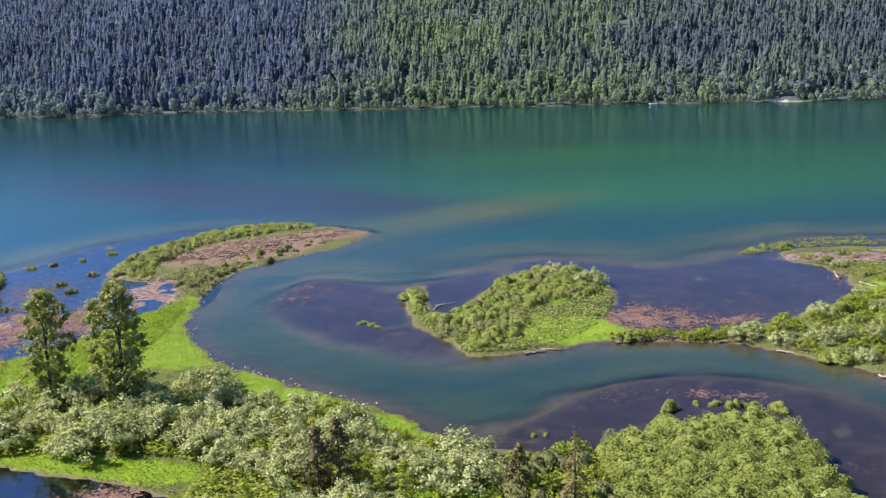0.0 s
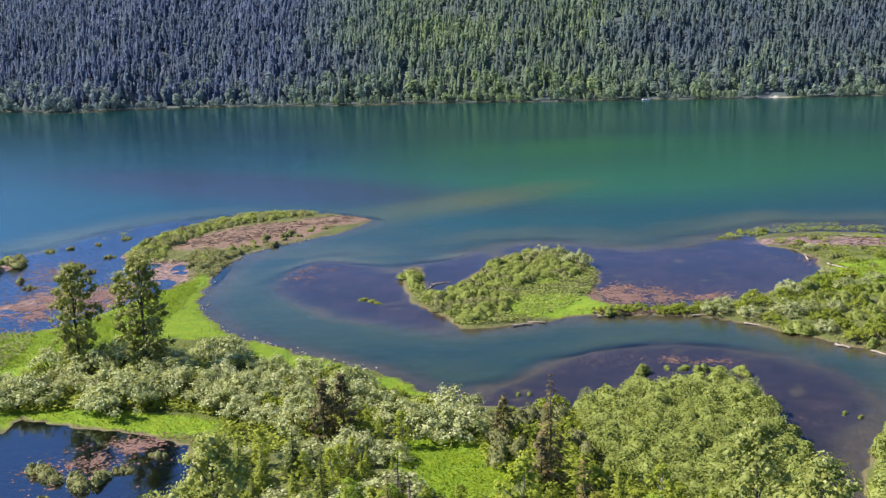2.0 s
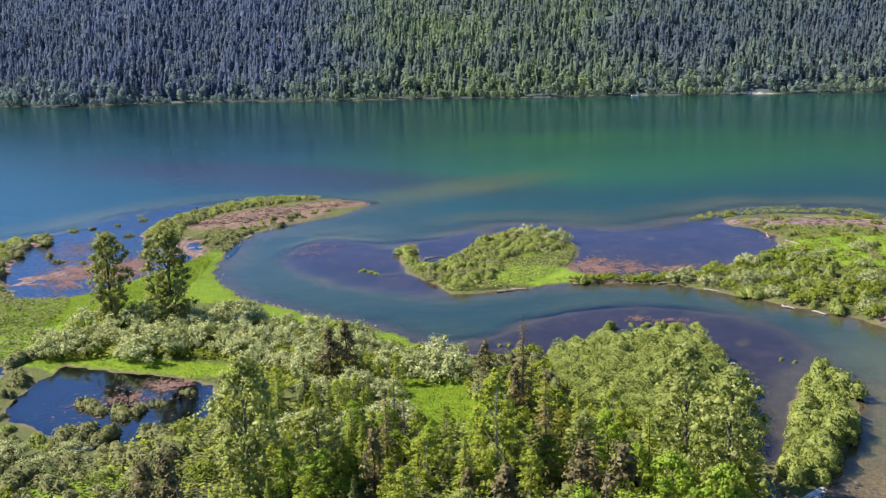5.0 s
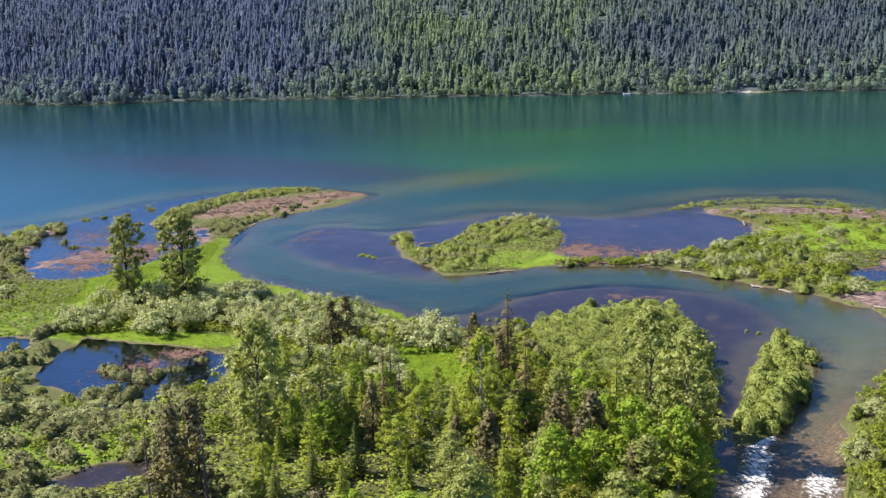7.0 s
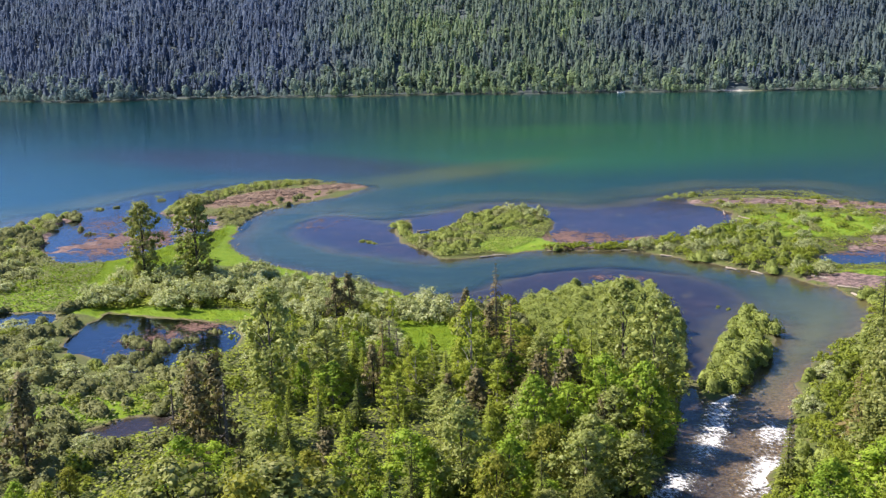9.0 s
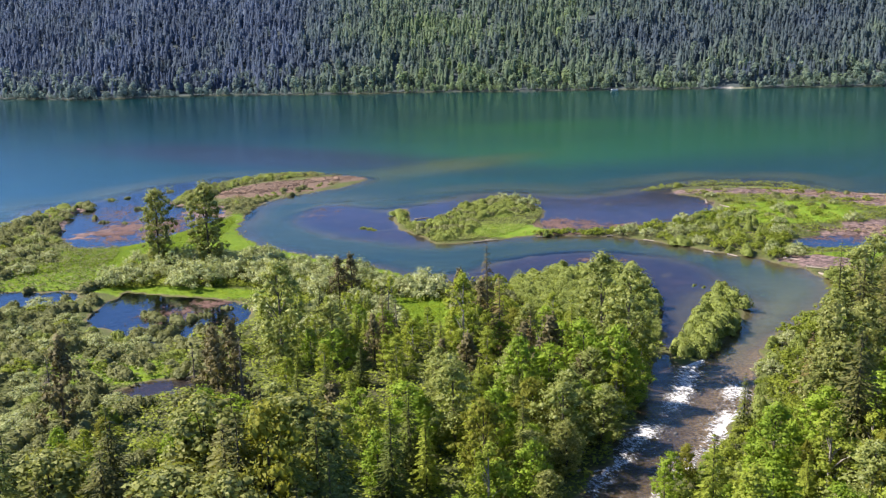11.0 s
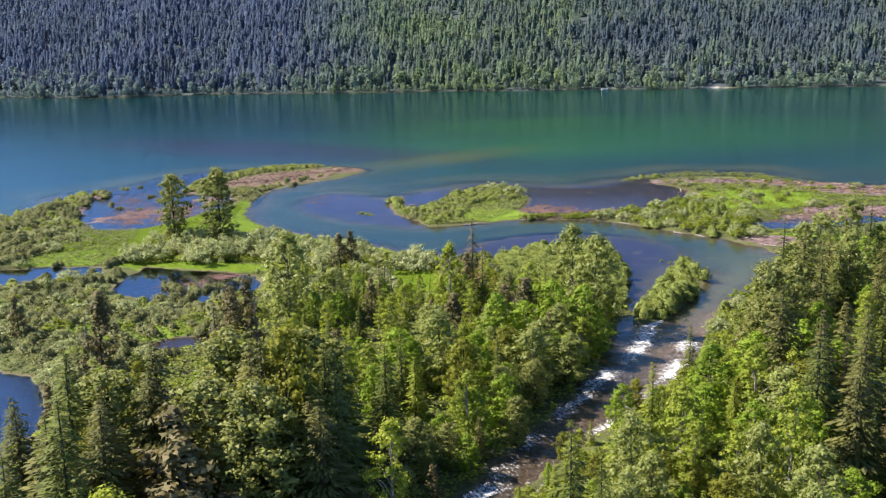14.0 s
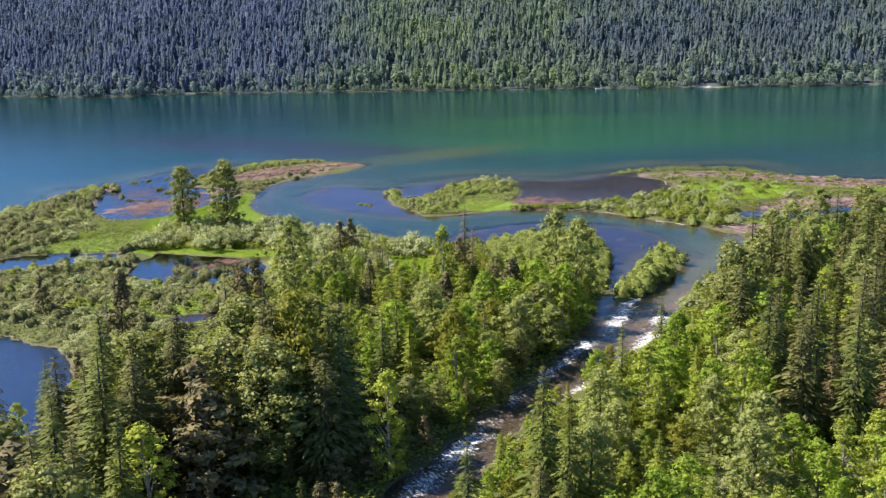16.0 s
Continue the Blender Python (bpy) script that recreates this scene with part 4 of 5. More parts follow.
# fringe of the western bay
grow(34, [(-114, 70), (-90, 62), (-86, 52), (-86, 40), (-94, 28), (-118, 30)], 2.8, [("marsh", 4, 1.2, 2.3), ("willow", 1.5, 1.4, 2.6), ("sallow", 1, 1.2, 2.0)], 0.35, (1.2, 1.7))
grow(25, [(-118, 78), (-112, 94), (-106, 110), (-98, 118), (-93, 114), (-96, 104), (-91, 86), (-85, 70), (-96, 60)], 2.6, [("marsh", 3, 1.2, 2.2), ("sallow", 2, 1.2, 2.0), ("willow", 1, 1.5, 2.4)], 0.3, (1.2, 1.7))
# undergrowth
grow(14, [(-32, 0), (30, -20), (20, -60), (-45, -60)], 8.0, [("shrub", 1, 2, 4)])
grow(15, [(47, -45), (66, -12), (72, 8), (110, 8), (110, -120), (14, -120), (16, -96), (28, -78), (40, -58)], 9.0, [("shrub", 1, 2, 4), ("willow", 1, 2, 4)])
grow(21, [(26, -74), (34, -61), (41, -48), (46, -36), (51, -22), (59, -12.5), (66, -4), (72.5, 7), (74, 18), (80, 20), (80, 4), (68, -14), (59, -28), (54, -42), (46, -58), (34, -74)], 2.4, [("shrub", 3, 1.4, 3.2), ("sallow", 2, 1.3, 3.0), ("willow", 0.6, 2, 3.2)], 0.25)
grow(16, [(42, -57), (47, -40), (53, -26), (64, -9), (73, 4), (80, 10), (92, 10), (84, -16), (66, -36), (52, -56)], 3.3, [("shrub", 2, 1.5, 3), ("sallow", 1, 1.5, 3)])
# marsh shrubs about the ponds
grow(8, [(-110, 76), (-85, 66), (-80, 45), (-88, 25), (-62, 24), (-62, 2), (-48, -12), (-32, -8), (-33, -40), (-46, -62), (-62, -36), (-110, -30)], 3.3, [("marsh", 6, 1.2, 2.7), ("shrub", 1, 1.2, 2.4), ("sallow", 1.2, 1.2, 2.2), ("willow", 1.4, 1.8, 3.2)], 0.35, (1.0, 1.7))
# island
grow(9, [(-9, 96), (-6, 80), (-2, 76), (4, 84), (10, 100), (16, 108), (24, 105), (26, 88), (18, 84), (10, 76), (10, 64), (4, 58), (0, 60), (-4, 70), (-8, 82)], 1.9, [("sallow", 4, 1.2, 2.1), ("marsh", 1, 1.2, 1.9)], 0.35, (1.3, 1.8))
# east delta bank
grow(10, [(30, 62), (46, 66), (58, 70), (74, 80), (76, 62), (78, 40), (72, 28), (62, 39), (50, 52), (40, 60)], 3.2, [("shrub", 3, 2, 3.4), ("willow", 2, 2, 3.6), ("sallow", 2, 1.8, 3)])
grow(23, [(70, 86), (74, 112), (96, 112), (122, 98), (118, 88), (98, 82), (84, 62), (78, 52), (74, 70)], 4.6, [("marsh", 3, 0.7, 1.6), ("shrub", 2, 0.8, 1.8), ("willow", 0.6, 1.4, 2.4)], 0.35, (1.1, 1.6))
# green strip joining the island to the east bank
grow(29, [(22, 61.2), (34, 60.6), (44, 60.5), (46, 66), (36, 63.6), (28, 64.6)], 1.5, [("shrub", 3, 1.0, 1.9), ("sallow", 1, 0.9, 1.5)], 0.15, (1.2, 1.7))
# spit
grow(31, [(-58, 110), (-52, 100), (-49, 112), (-38, 128), (-30, 140), (-34, 142), (-48, 126)], 2.4, [("marsh", 3, 0.7, 1.3), ("sallow", 1, 0.7, 1.2)], 0.3, (1.2, 1.7))
grow(11, [(-71, 98), (-71, 126), (-68, 140), (-58, 156), (-48, 163), (-36, 162), (-40, 155), (-52, 148), (-62, 132), (-66, 110)], 2.2, [("marsh", 3, 1.0, 1.7), ("sallow", 3, 1.0, 1.7)], 0.35, (1.3, 1.9))

# ---- far shore ----


def greener(x, y):
    """Where the far woods turn from dark, haze-blue conifers to paler mixed stands."""
    return np.clip(0.16 + 0.78 * blob(x, y, 20, 640, 70, 400) + 0.42 * np.clip((x + 120) / 200, 0, 1) + 0.16 * wobble(x, y, 26.0, 2) + 0.14 * wobble(x, y, 9.0, 4), 0, 1)


def far_conifers(seed, count):
    """Conifers on the slope across the lake: ragged tiers."""
    rng = np.random.default_rng(seed)
    x = rng.uniform(-560, 560, count)
    y = rng.uniform(470, 800, count)
    z, _, _, r = terrain(x, y)
    keep = (r > 9) & (np.abs(x) < 300 + 0.6 * (y - 470)) & (rng.uniform(0, 1, count) < 1.1 - 0.5 * blob(x, y, 20, 640, 45, 120))
    x, y, z = x[keep], y[keep], z[keep]
    n = len(x)
    h = rng.uniform(5, 11, n) + 5 * rng.uniform(0, 1, n) ** 3
    w = h * rng.uniform(0.16, 0.26, n)
    pts, sides, tiers = [], 5, 3
    faces, at = [], 0
    for k in range(tiers):
        low, top = 0.06 + 0.24 * k, 0.52 + 0.24 * k
        rad = w * (1.05 - 0.3 * k)
        turn = rng.uniform(0, 6.28, n)
        tip = np.stack([x, y, z + h * min(top, 1.0)], -1)
        ring = []
        for j in range(sides):
            a = turn + 6.283 * j / sides
            rr = rad * (1.05 if j % 2 else 0.5) * rng.uniform(0.6, 1.4, n)
            ring.append(np.stack([x + np.cos(a) * rr, y + np.sin(a) * rr, z + h * (low + rng.uniform(-0.03, 0.03, n))], -1))
        block = np.stack([tip] + ring, 1)
        idx = at + np.arange(n)[:, None] * (sides + 1)
        for j in range(sides):
            faces.append(np.concatenate([idx, idx + 1 + j, idx + 1 + (j + 1) % sides], 1))
        pts.append(block.reshape(-1, 3))
        at += n * (sides + 1)
    sprays = 8
    q = rng.uniform(0.1, 0.95, (n, sprays))
    a = rng.uniform(0, 6.283, (n, sprays))
    out = (w[:, None] * 1.15 * (1 - q) + 0.15) * rng.uniform(0.6, 1.15, (n, sprays))
    c = np.stack([x[:, None] + np.cos(a) * out, y[:, None] + np.sin(a) * out, z[:, None] + h[:, None] * q], -1).reshape(-1, 3)
    way = np.stack([np.cos(a), np.sin(a), 0.5 + 0 * a], -1).reshape(-1, 3) + rng.normal(size=(n * sprays, 3)) * 0.5
    sv, sf = leaves(c, way, np.repeat(h * 0.11, sprays), rng, 1.5)
    faces.append(sf + at)
    pts.append(sv)
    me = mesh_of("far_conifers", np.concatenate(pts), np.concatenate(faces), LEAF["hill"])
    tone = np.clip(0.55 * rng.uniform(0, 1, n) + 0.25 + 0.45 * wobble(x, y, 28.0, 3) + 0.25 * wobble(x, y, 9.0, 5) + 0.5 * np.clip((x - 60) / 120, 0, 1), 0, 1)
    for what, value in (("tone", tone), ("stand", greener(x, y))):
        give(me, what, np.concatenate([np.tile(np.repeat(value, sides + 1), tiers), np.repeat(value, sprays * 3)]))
    return me


def far_broadleaves(seed):
    """Broadleaved trees at the far waterside and in the brighter strip up the slope."""
    rng = np.random.default_rng(seed)
    x1 = rng.uniform(-420, 420, 620)
    x2 = rng.normal(30, 60, 160)
    y1 = 497 - 0.17 * x1 + rng.uniform(0, 24, 620) - 22 * np.exp(-((x1 + 215) / 45) ** 2)
    y2 = rng.uniform(500, 720, 160)
    x3 = rng.uniform(-420, 420, 700)
    y3 = 497 - 0.17 * x3 + 9 * wobble(x3, x3 * 0, 60.0, 6) - 22 * np.exp(-((x3 + 215) / 45) ** 2) + rng.uniform(-0.5, 5, 700)
    x, y = np.concatenate([x1, x2, x3]), np.concatenate([y1, y2, y3])
    z, _, _, r = terrain(x, y)
    keep = (r > -0.8) & (blob(x, y, 180, 465, 9, 5, -9) < 0.4)
    x, y, z, r = x[keep], y[keep], z[keep], r[keep]
    n = len(x)
    h = np.where(r < 6, rng.uniform(2, 5, n) + 7 * rng.uniform(0, 1, n) ** 2 * np.clip(0.5 + wobble(x, y * 0, 11.0, 3), 0, 1), rng.uniform(5, 11, n))
    per = 70
    d = rng.normal(size=(n, per, 3))
    d /= np.linalg.norm(d, axis=2, keepdims=True)
    rad = rng.uniform(0.5, 1.0, (n, per, 1)) ** 0.5
    c = np.stack([x, y, z + h * 0.55], -1)[:, None, :] + d * rad * np.stack([h * 0.27, h * 0.27, h * 0.46], -1)[:, None, :]
    v, f = leaves(c.reshape(-1, 3), (d + (0, 0, 0.4)).reshape(-1, 3) + rng.normal(size=(n * per, 3)) * 0.3, np.repeat(h * 0.14, per), rng)
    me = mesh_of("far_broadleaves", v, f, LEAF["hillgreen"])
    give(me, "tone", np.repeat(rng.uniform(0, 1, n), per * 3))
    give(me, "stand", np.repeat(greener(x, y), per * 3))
    return me


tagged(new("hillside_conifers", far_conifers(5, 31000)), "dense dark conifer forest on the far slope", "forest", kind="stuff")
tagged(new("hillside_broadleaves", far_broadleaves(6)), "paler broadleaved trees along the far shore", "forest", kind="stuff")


# ---- low cover ----


def cover(seed, outline, count, tall, size, material, dry=(0.1, 99), clump=0.0, tilt=0.26):
    """Blades and sprays standing on the ground inside an outline."""
    rng = np.random.default_rng(seed)
    line = smooth(outline)
    lo, hi = line.min(0), line.max(0)
    p = rng.uniform(lo, hi, (count * 3, 2))
    p = p[inside(p[:, 0], p[:, 1], line)]
    x, y = p[:, 0], p[:, 1]
    z, land, _, _ = terrain(x, y)
    lumps = 0.5 + 0.5 * wobble(x, y, 2.2, seed) + 0.3 * wobble(x, y, 0.9, seed + 3)
    keep = (land > dry[0]) & (land < dry[1]) & (lumps > clump) & (np.maximum(patch(x, y, LITTER), 0.68 * patch(x, y, MUCK)) < 0.5 + 0.4 * wobble(x, y, 3.0, 2))
    x, y, z, lumps = x[keep][:count], y[keep][:count], z[keep][:count], lumps[keep][:count]
    k = len(x)
    h = tall * rng.uniform(0.3, 1.0, k) * (0.5 + lumps)
    c = np.stack([x, y, z + h * 0.7], -1)
    nrm = rng.normal(size=(k, 3)) * (tilt, tilt, 0.1) + np.array([0, 0, 1.0])
    v, f = leaves(c, nrm, size * np.ones(k), rng, 1.7)
    up = rng.normal(size=(k, 3)) * 0.45 + np.array([0, 0, 1.0])
    return rounded(mesh_of("cover", v, f, material), np.repeat(up, 3, 0))


def stuff(name, mesh, label, category):
    return tagged(new(name, mesh), label, category, kind="stuff")


stuff("meadow_grass", cover(1, [(-48, 95), (-44, 72), (-33, 54), (-22, 45), (-10, 34), (2, 23), (0, 14), (-14, 26), (-36, 38), (-58, 44), (-72, 48), (-86, 40), (-88, 28), (-66, 26), (-66, 46), (-60, 74)], 30000, 0.22, 0.14, GRASS), "bright green grass along the inner river bank", "grass")
stuff("meadow_grass", cover(18, [(-82, 62), (-66, 64), (-56, 88), (-50, 92), (-50, 60), (-58, 44), (-84, 34), (-88, 44)], 26000, 0.22, 0.16, GRASS), "bright green grass beside the western bay", "grass")
stuff("meadow_grass", cover(2, [(-6, 11), (3, 10), (6, -2), (1, -10), (-6, -8)], 8000, 0.22, 0.14, GRASS), "bright green grass of a small clearing", "grass")
stuff("meadow_grass", cover(3, [(-66, 27), (-46, 26), (-30, 23), (-30, 9), (-46, 16), (-62, 20)], 7000, 0.22, 0.14, GRASS), "bright green grass strip along the pond", "grass")
stuff("meadow_grass", cover(4, [(58, 76), (74, 84), (76, 112), (100, 110), (150, 92), (150, 52), (100, 56), (80, 30), (70, 34), (60, 45)], 18000, 0.3, 0.2, GRASS, clump=0.55), "lush green grass on the delta flats", "grass")
stuff("sedge", cover(5, [(-72, 62), (-48, 100), (-46, 118), (-24, 148), (-22, 156), (-40, 166), (-60, 160), (-72, 130)], 12000, 0.4, 0.24, SEDGE, clump=0.45), "dry straw-coloured sedge on the spit", "sedge")
stuff("sedge", cover(6, [(-10, 98), (10, 108), (28, 106), (30, 70), (60, 72), (74, 92), (70, 118), (100, 116), (140, 92), (120, 70), (90, 70), (74, 20), (40, 58), (0, 56), (-10, 80)], 12000, 0.4, 0.24, SEDGE, (0.1, 3.0)), "dry sedge along the water's edge", "sedge")
stuff("marsh_scrub", cover(7, [(-125, 70), (-108, 108), (-96, 116), (-84, 70), (-70, 58), (-66, 20), (-60, -4), (-44, -14), (-30, -6), (-30, -44), (-46, -66), (-120, -60)], 56000, 0.8, 0.32, LEAF["marsh"], clump=0.2), "low olive marsh scrub between the ponds", "scrub")
stuff("marsh_scrub", cover(8, [(-73, 98), (-72, 128), (-66, 148), (-50, 167), (-34, 164), (-42, 154), (-56, 146), (-64, 128), (-62, 104)], 16000, 0.9, 0.26, LEAF["sallow"], clump=0.2), "low pale green scrub on the spit", "scrub")
stuff("marsh_scrub", cover(13, [(-48, 98), (-46, 118), (-31, 139), (-22, 150), (-30, 155), (-46, 139), (-58, 122), (-60, 98)], 12000, 0.5, 0.24, LEAF["marsh"], clump=0.25), "low olive growth along the inner bank of the spit", "scrub")
stuff("delta_scrub", cover(14, [(56, 72), (70, 84), (75, 96), (70, 114), (96, 114), (140, 92), (140, 50), (100, 54), (84, 32), (72, 34), (60, 44)], 26000, 0.6, 0.28, LEAF["shrub"], clump=0.45), "low green growth over the delta flats", "scrub")
stuff("island_scrub", cover(9, [(-10, 97), (-4, 78), (4, 84), (12, 106), (24, 107), (28, 90), (20, 66), (2, 57), (-6, 72)], 14000, 0.7, 0.26, LEAF["sallow"], clump=0.1), "low yellow-green scrub on the island", "scrub")
stuff("sallow_thicket", cover(17, [(15, 18), (24, 23), (34, 26), (39, 21), (38, -2), (34, -20), (24, -14), (16, 0)], 90000, 2.7, 0.15, LEAF["sallow"], tilt=0.45), "feathery yellow-green sallow twigs filling the thicket", "thicket")
stuff("bank_undergrowth", cover(12, [(-66, 28), (-58, 40), (-36, 41), (-27, 37), (-12, 28), (2, 17), (14, 18), (15, 2), (4, -2), (0, 10), (-9, 12), (-30, 4), (-31, 18), (-46, 22), (-62, 23)], 20000, 1.0, 0.34, LEAF["shrub"]), "low green growth under the willows", "undergrowth")
stuff("forest_undergrowth", cover(10, [(-40, -10), (-26, 0), (-12, 0), (-9, -9), (5, -10), (13, -2), (36, -20), (22, -60), (2, -98), (-20, -140), (-80, -140), (-46, -60)], 42000, 1.1, 0.36, LEAF["shrub"]), "ferns and saplings under the trees", "undergrowth")
stuff("forest_undergrowth", cover(11, [(40, -55), (56, -24), (72, 6), (80, 26), (130, 20), (130, -140), (0, -140), (5, -108), (9, -96), (24, -72)], 44000, 1.2, 0.38, LEAF["shrub"]), "ferns and saplings on the east bank", "undergrowth")
stuff("reeds", cover(15, [(58, 117), (70, 127), (84, 130), (100, 125), (120, 113), (150, 101), (150, 97), (118, 106), (98, 118), (84, 123), (72, 120)], 15000, 0.9, 0.26, LEAF["sallow"], (-9, 2), clump=0.3), "pale reeds along the lake edge of the delta", "reeds")
stuff("reeds", cover(16, [(-104, 112), (-95, 124), (-88, 136), (-80, 148), (-78, 146), (-84, 134), (-92, 121), (-100, 108)], 3500, 0.8, 0.26, LEAF["sallow"], (-12, 2), clump=0.6), "sparse pale reeds off the spit", "reeds")


# ---- floating and drying weed ----


def weed(seed, cx, cy, rx, ry, turn, few, size, gap=0.0):
    """Ragged mats just above the water or mud."""
    rng = np.random.default_rng(seed)
    count = int(few * 2.2)
    u = rng.normal(size=(count * 2, 2)) * 0.55
    c, s = math.cos(radians(turn)), math.sin(radians(turn))
    x, y = cx + u[:, 0] * rx * c - u[:, 1] * ry * s, cy + u[:, 0] * rx * s + u[:, 1] * ry * c
    z, land, _, _ = terrain(x, y)
    keep = (0.7 * wobble(x, y, 2.4, seed) + 0.5 * wobble(x, y, 0.8, seed + 2) + 0.45 * rng.normal(size=len(x)) > gap + 0.1) & (land < 1.5)
    x, y, z = x[keep][:count], y[keep][:count], z[keep][:count]
    k = len(x)
    p = np.stack([x, y, np.maximum(z, 0) + rng.uniform(0.015, 0.05, k)], -1)
    v, f = leaves(p, np.array([0, 0, 1.0]) + rng.normal(size=(k, 3)) * 0.04, size * 0.55 * np.ones(k), rng, 2.4)
    return mesh_of("weed", v, f, MATS)


for place, row in enumerate(((-41, 10, 6.5, 3.4, 25, 620, 0.45, 0.3), (-46, 4, 6, 4.5, 20, 420, 0.4, 0.45), (31, 74, 7, 6, 0, 1100, 0.55, 0.05), (42, 70, 9, 4, 10, 700, 0.5, 0.25),
                             (-76, 80, 6, 12, 10, 1500, 0.6, 0.1), (-66, 84, 4, 10, 0, 1100, 0.55, -0.2), (-84, 104, 8, 12, 0, 700, 0.5, 0.3), (34, 37, 6, 1.6, -10, 180, 0.4, 0.2),
                             (76, 92, 5, 10, 0, 500, 0.5, 0.2), (90, 51, 10, 5, 8, 700, 0.4, 0.2), (-29, 97, 5, 10, -20, 300, 0.4, 0.35))):
    stuff("weed_mat", weed(40 + place, *row), "pinkish drying weed mats on shallow water", "weed")


# ---- driftwood, logs and stones ----


def log_thing(name, x, y, z, length, thick, turn, tilt=0.0, snags=2, seed=0, label="bleached driftwood log on the bank"):
    """A tapered, slightly bent log with stubs of branches."""
    rng = np.random.default_rng(seed)
    n = 6
    line = [(length * (i / (n - 1) - 0.5), rng.normal() * thick * 0.4, thick * 0.8 + rng.normal() * thick * 0.15) for i in range(n)]
    v, f = limb(line, [thick * (1.0 - 0.55 * i / (n - 1)) for i in range(n)], 8)
    base = tagged(new(name), label, "log", "driftwood logs")
    new("stem", mesh_of("log", v, f, BARK["bleached"])).parent = base
    for _ in range(snags):
        q = line[int(rng.integers(1, n - 1))]
        way = rng.normal(size=3) * (0.4, 1, 0.5) + np.array([0.5, 0, 0.5])
        tip = np.array(q) + way / np.linalg.norm(way) * length * 0.16
        bv, bf = limb([q, (np.array(q) + tip) / 2, tip], [thick * 0.45, thick * 0.3, thick * 0.1], 5)
        new("branch", mesh_of("branch", bv, bf, BARK["bleached"])).parent = base
    base.matrix_basis = pose(x, y, z, 0, tilt, turn)
    return base


LOGS = ((11, 57.0, 3.5, 0.2, 20), (13.5, 58.1, 3, 0.16, -12), (-4, 84, 5, 0.16, 70), (-2.5, 86, 4, 0.14, 20), (41, 59.2, 3, 0.16, 5), (48, 53.4, 2.6, 0.18, -35), (58, 41, 2.4, 0.2, -50),
        (74.5, 18, 5, 0.25, -70), (74.5, 24, 4, 0.2, -40), (72, 31, 3.5, 0.2, -45), (50, -33, 6, 0.22, -40), (53, -35, 7, 0.2, 5), (57, -31, 6, 0.22, 20), (56, -27, 4, 0.2, 80), (51, -37, 4, 0.2, -70),
        (25, 60.6, 2.4, 0.14, 4), (62, 37.5, 2.6, 0.18, -50), (75, 88, 6, 0.2, -60), (72, 98, 5, 0.2, 80), (100, 108, 6, 0.22, -20), (88, 114, 7, 0.22, -15), (118, 98, 6, 0.2, -25))
for place, (lx, ly, ln, th, turn) in enumerate(LOGS):
    log_thing("driftwood_log", lx, ly, max(height(lx, ly), 0.0) - 0.05, ln, th, turn, 0, 2, place)


def drift_field(seed, cx, cy, rx, ry, turn, count):
    """Small broken driftwood strewn over the spit."""
    rng = np.random.default_rng(seed)
    u = np.clip(rng.normal(size=(count, 2)) * 0.5, -1.2, 1.2)
    c, s = math.cos(radians(turn)), math.sin(radians(turn))
    x, y = cx + u[:, 0] * rx * c - u[:, 1] * ry * s, cy + u[:, 0] * rx * s + u[:, 1] * ry * c
    z, land, _, _ = terrain(x, y)
    keep = land > 0.2
    pieces = []
    for px, py, pz in zip(x[keep], y[keep], z[keep]):
        ln, th, a = rng.uniform(0.5, 2.4), rng.uniform(0.05, 0.14), radians(turn) + rng.normal() * 1.0
        d = np.array([math.cos(a), math.sin(a), rng.normal() * 0.06]) * ln / 2
        mid = np.array([px, py, pz + th])
        pieces.append(limb([mid - d, mid + d], [th, th * 0.6], 4))
    return mesh_of("driftwood", *joined(pieces), BARK["drift"])


for place, row in enumerate(((-50, 135, 14, 6, 35, 800), (-32, 150, 9, 4, 30, 420), (122, 86, 14, 6, -15, 260), (106, 103, 26, 6, -14, 300), (100, 56, 16, 7, 0, 220))):
    stuff("driftwood_scatter", drift_field(60 + place, *row), "broken bleached driftwood strewn on the mud", "driftwood")


def boulder_mesh(seed, material):
    rng = np.random.default_rng(seed)
    bm = bmesh.new()
    bmesh.ops.create_icosphere(bm, subdivisions=2, radius=1.0)
    for v in bm.verts:
        v.co *= 1 + 0.16 * noise.noise(v.co * 1.3 + Vector((seed, 0, 0))) + 0.07 * rng.normal()
        v.co.z *= 0.62
    me = bpy.data.meshes.new("boulder")
    bm.to_mesh(me)
    bm.free()
    me.materials.append(material)
    return me


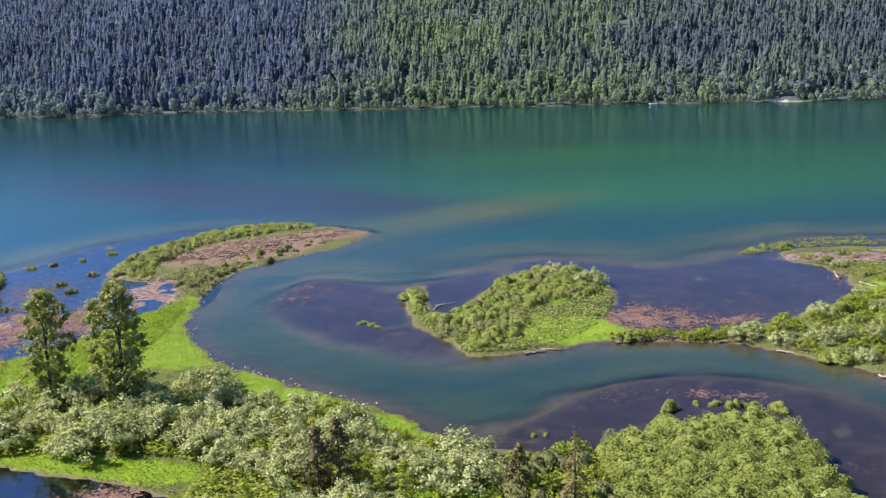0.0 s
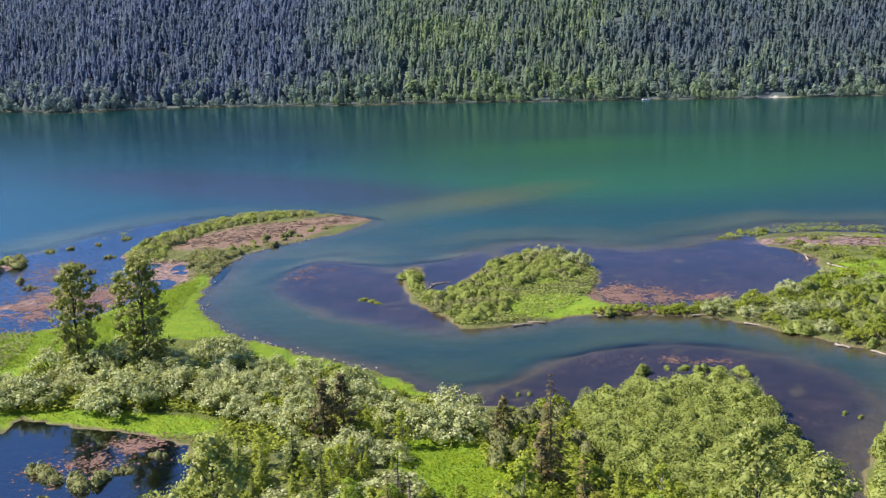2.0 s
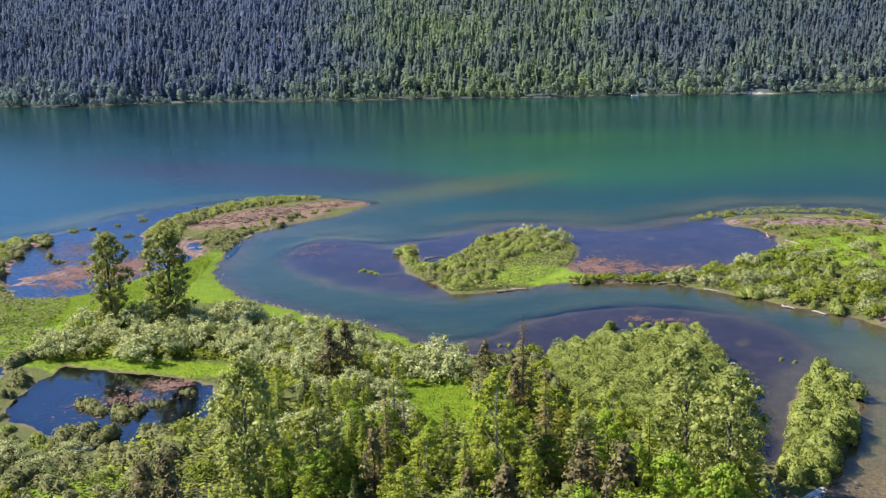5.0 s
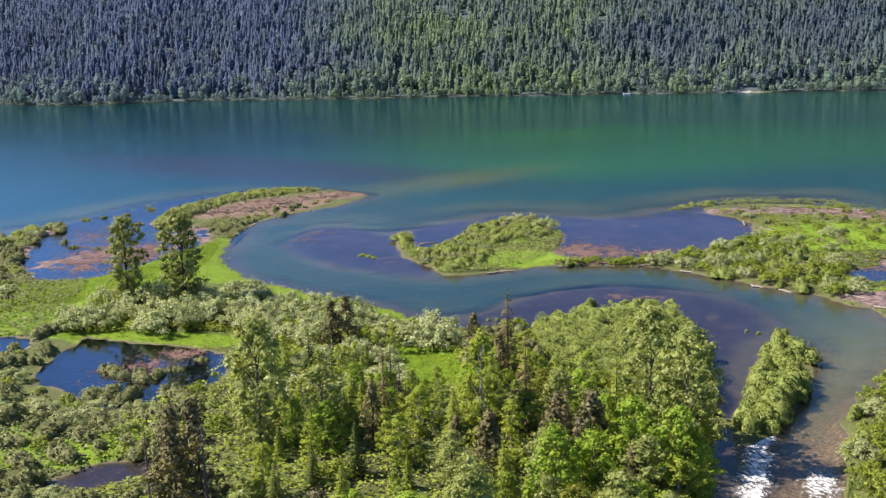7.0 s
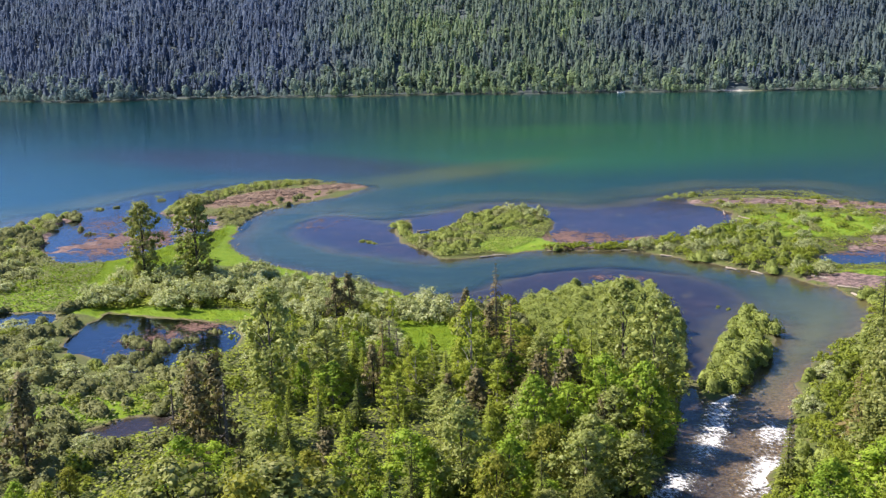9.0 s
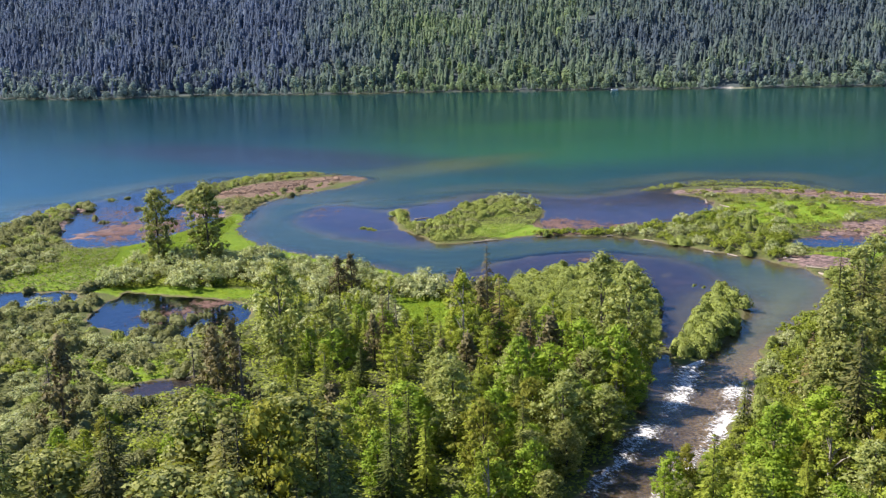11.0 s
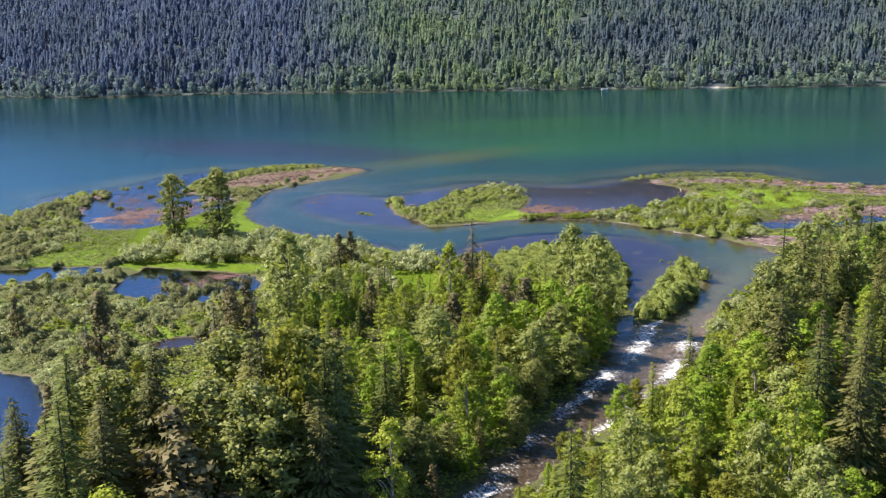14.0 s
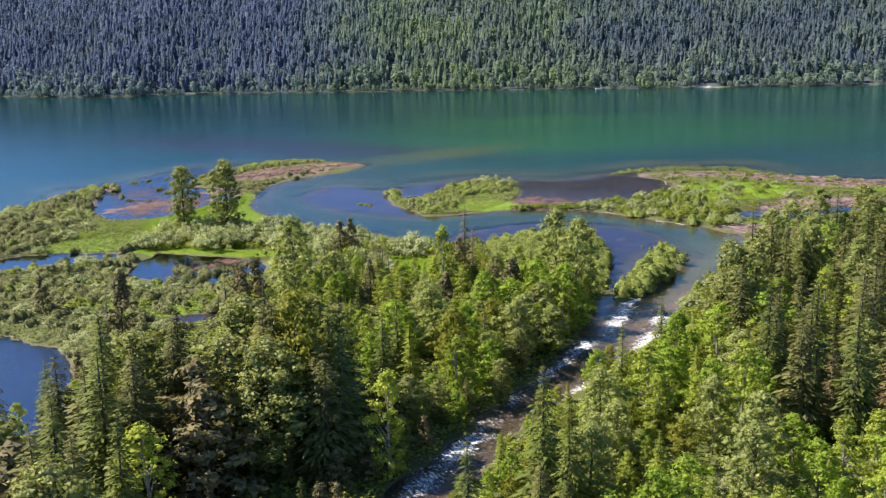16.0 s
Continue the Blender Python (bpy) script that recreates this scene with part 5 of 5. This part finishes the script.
BOULDERS = [boulder_mesh(i, STONE) for i in range(4)]
PALE_STONES = [boulder_mesh(i, PALE) for i in range(10, 14)]
rng = np.random.default_rng(77)
for place in range(110):
    spot = RAPIDS[int(rng.integers(0, 28))] + rng.normal(size=2) * (4, 4) + (2.5, -1)
    sz = rng.uniform(0.12, 0.4)
    ob = tagged(new("boulder", BOULDERS[place % 4]), "rounded grey stone in the rapids", "stone", "river boulders")
    ob.matrix_basis = Matrix.LocRotScale((spot[0], spot[1], max(height(*spot), -0.35) + sz * 0.15), Euler((0, 0, rng.uniform(0, 6.28))), Vector((sz, sz * 0.8, sz)))
for place in range(150):
    spot = NEAR_LAND[int(rng.integers(3, 62))] + rng.normal(size=2) * 0.7
    sz = rng.uniform(0.08, 0.2)
    ob = tagged(new("bank_stone", PALE_STONES[place % 4]), "pale stone at the river's edge", "stone", "bank stones")
    ob.matrix_basis = Matrix.LocRotScale((spot[0], spot[1], max(height(*spot), 0.0) + sz * 0.2), Euler((0, 0, rng.uniform(0, 6.28))), Vector((sz * 1.3, sz, sz)))

# bushes standing in the shallows
for place, (bx, by, tall) in enumerate(((-16.5, 76, 1.0), (-15, 74.5, 0.8), (-13.8, 73.2, 0.7), (-14.6, 75.4, 0.6), (26, 32, 1.8), (30, 34, 0.8), (32.5, 33.5, 1.0), (35, 32.5, 1.5), (37, 32, 1.3), (40, 31, 1.7), (34, 30, 1.0),
                                        (8, 25, 0.6), (9.5, 25, 0.6), (48.5, 15, 0.7), (50, 13.5, 0.6), (56.5, 9, 0.9), (60, 10.5, 0.8), (62, 40, 1.5), (70.5, 123, 1.6), (66, 124, 1.2), (63, 122, 1.0), (60, 119, 0.9),
                                        (-88, 128, 1.0), (-83, 132, 1.0), (-78, 138, 1.2), (-76, 118, 1.2), (-80, 110, 1.3), (-76, 104, 1.2), (-88, 98, 1.4), (-84, 92, 1.2), (-78, 90, 1.0), (-92, 126, 1.2), (-97, 121, 1.4),
                                        (-49, 4, 1.9), (-47.5, 2.5, 1.7), (-43.5, 0.5, 2.0), (-41.5, 1.5, 1.7), (-39.5, 4, 1.3), (-46, -6, 2.2), (-48.5, -7.5, 2.4), (-43, -7, 2.2), (-36.5, 8, 1.1))):
    STANDS["sallow" if place < 22 else "marsh"].put(bx, by, tall, np.random.default_rng(900 + place), height(bx, by) - 0.1, 1.3)


# ---- moored boat by the far shore ----


def rowing_boat(x, y, turn):
    base = tagged(new("rowing_boat"), "small pale boat moored by the far shore", "boat")
    n, half, high = 9, 2.4, 0.7
    verts, faces = [], []
    for i in range(n):
        s = i / (n - 1)
        w = 0.8 * math.sin(math.pi * (0.18 + 0.82 * s) ** 0.8) + 0.03
        for a, zz in ((-1, high), (-0.75, 0.15), (0, 0), (0.75, 0.15), (1, high)):
            verts.append(((s - 0.5) * 2 * half, a * w, zz + 0.25 * (2 * s - 1) ** 2))
    for i in range(n - 1):
        for j in range(4):
            faces.append((i * 5 + j, i * 5 + j + 1, i * 5 + j + 6, i * 5 + j + 5))
    hull = new("hull", mesh_of("hull", verts, faces, HULL))
    solid = hull.modifiers.new("thick", "SOLIDIFY")
    solid.thickness = 0.06
    hull.parent = base
    for sx in (-0.8, 0.7):
        v, f = limb([(sx, -0.6, 0.5), (sx, 0.6, 0.5)], [0.12, 0.12], 4)
        new("thwart", mesh_of("thwart", v, f, BARK["grey"])).parent = base
    base.matrix_basis = pose(x, y, -0.15, 0, 0, turn)


rowing_boat(112, 474, 15)


def snag(x, y, tall, seed, label="grey dead conifer with bare branches"):
    """A dead standing tree: bleached trunk and bare drooping branches."""
    rng = np.random.default_rng(seed)
    base = tagged(new("dead_tree"), label, "tree", "dead standing trees")
    v, f = limb([(0, 0, 0), (0.05, 0, tall * 0.5), (0.12, 0.05, tall)], [0.022 * tall, 0.014 * tall, 0.015], 7)
    new("trunk", mesh_of("snag_trunk", v, f, BARK["grey"])).parent = base
    for i in range(50):
        q = rng.uniform(0.12, 0.97)
        a, ln = rng.uniform(0, 6.283), tall * 0.2 * (1.05 - q) * rng.uniform(0.6, 1.2) + 0.2
        root = np.array([0.1 * q, 0.04 * q, tall * q])
        tip = root + np.array([math.cos(a) * ln, math.sin(a) * ln, -0.25 * ln])
        v, f = limb([root, (root + tip) / 2 + (0, 0, 0.06 * ln), tip], [0.05, 0.04, 0.015], 3)
        new("branch", mesh_of("snag_branch", v, f, BARK["grey"])).parent = base
    base.matrix_basis = pose(x, y, height(x, y) - 0.05, 0, 0, float(rng.uniform(0, 360)))


for place, row in enumerate(((-6.8, -12.3, 7.5), (-5.5, -14, 5.5), (-24, -46, 11), (-31, -42, 9), (14, -41, 9), (83, -2, 9), (-52, -37, 6))):
    snag(*row, 300 + place)

# patterns that found no place are taken out again
for stand in STANDS.values():
    for ob in stand.patterns:
        if ob.name not in stand.used:
            for part in (*ob.children, ob):
                bpy.data.objects.remove(part)
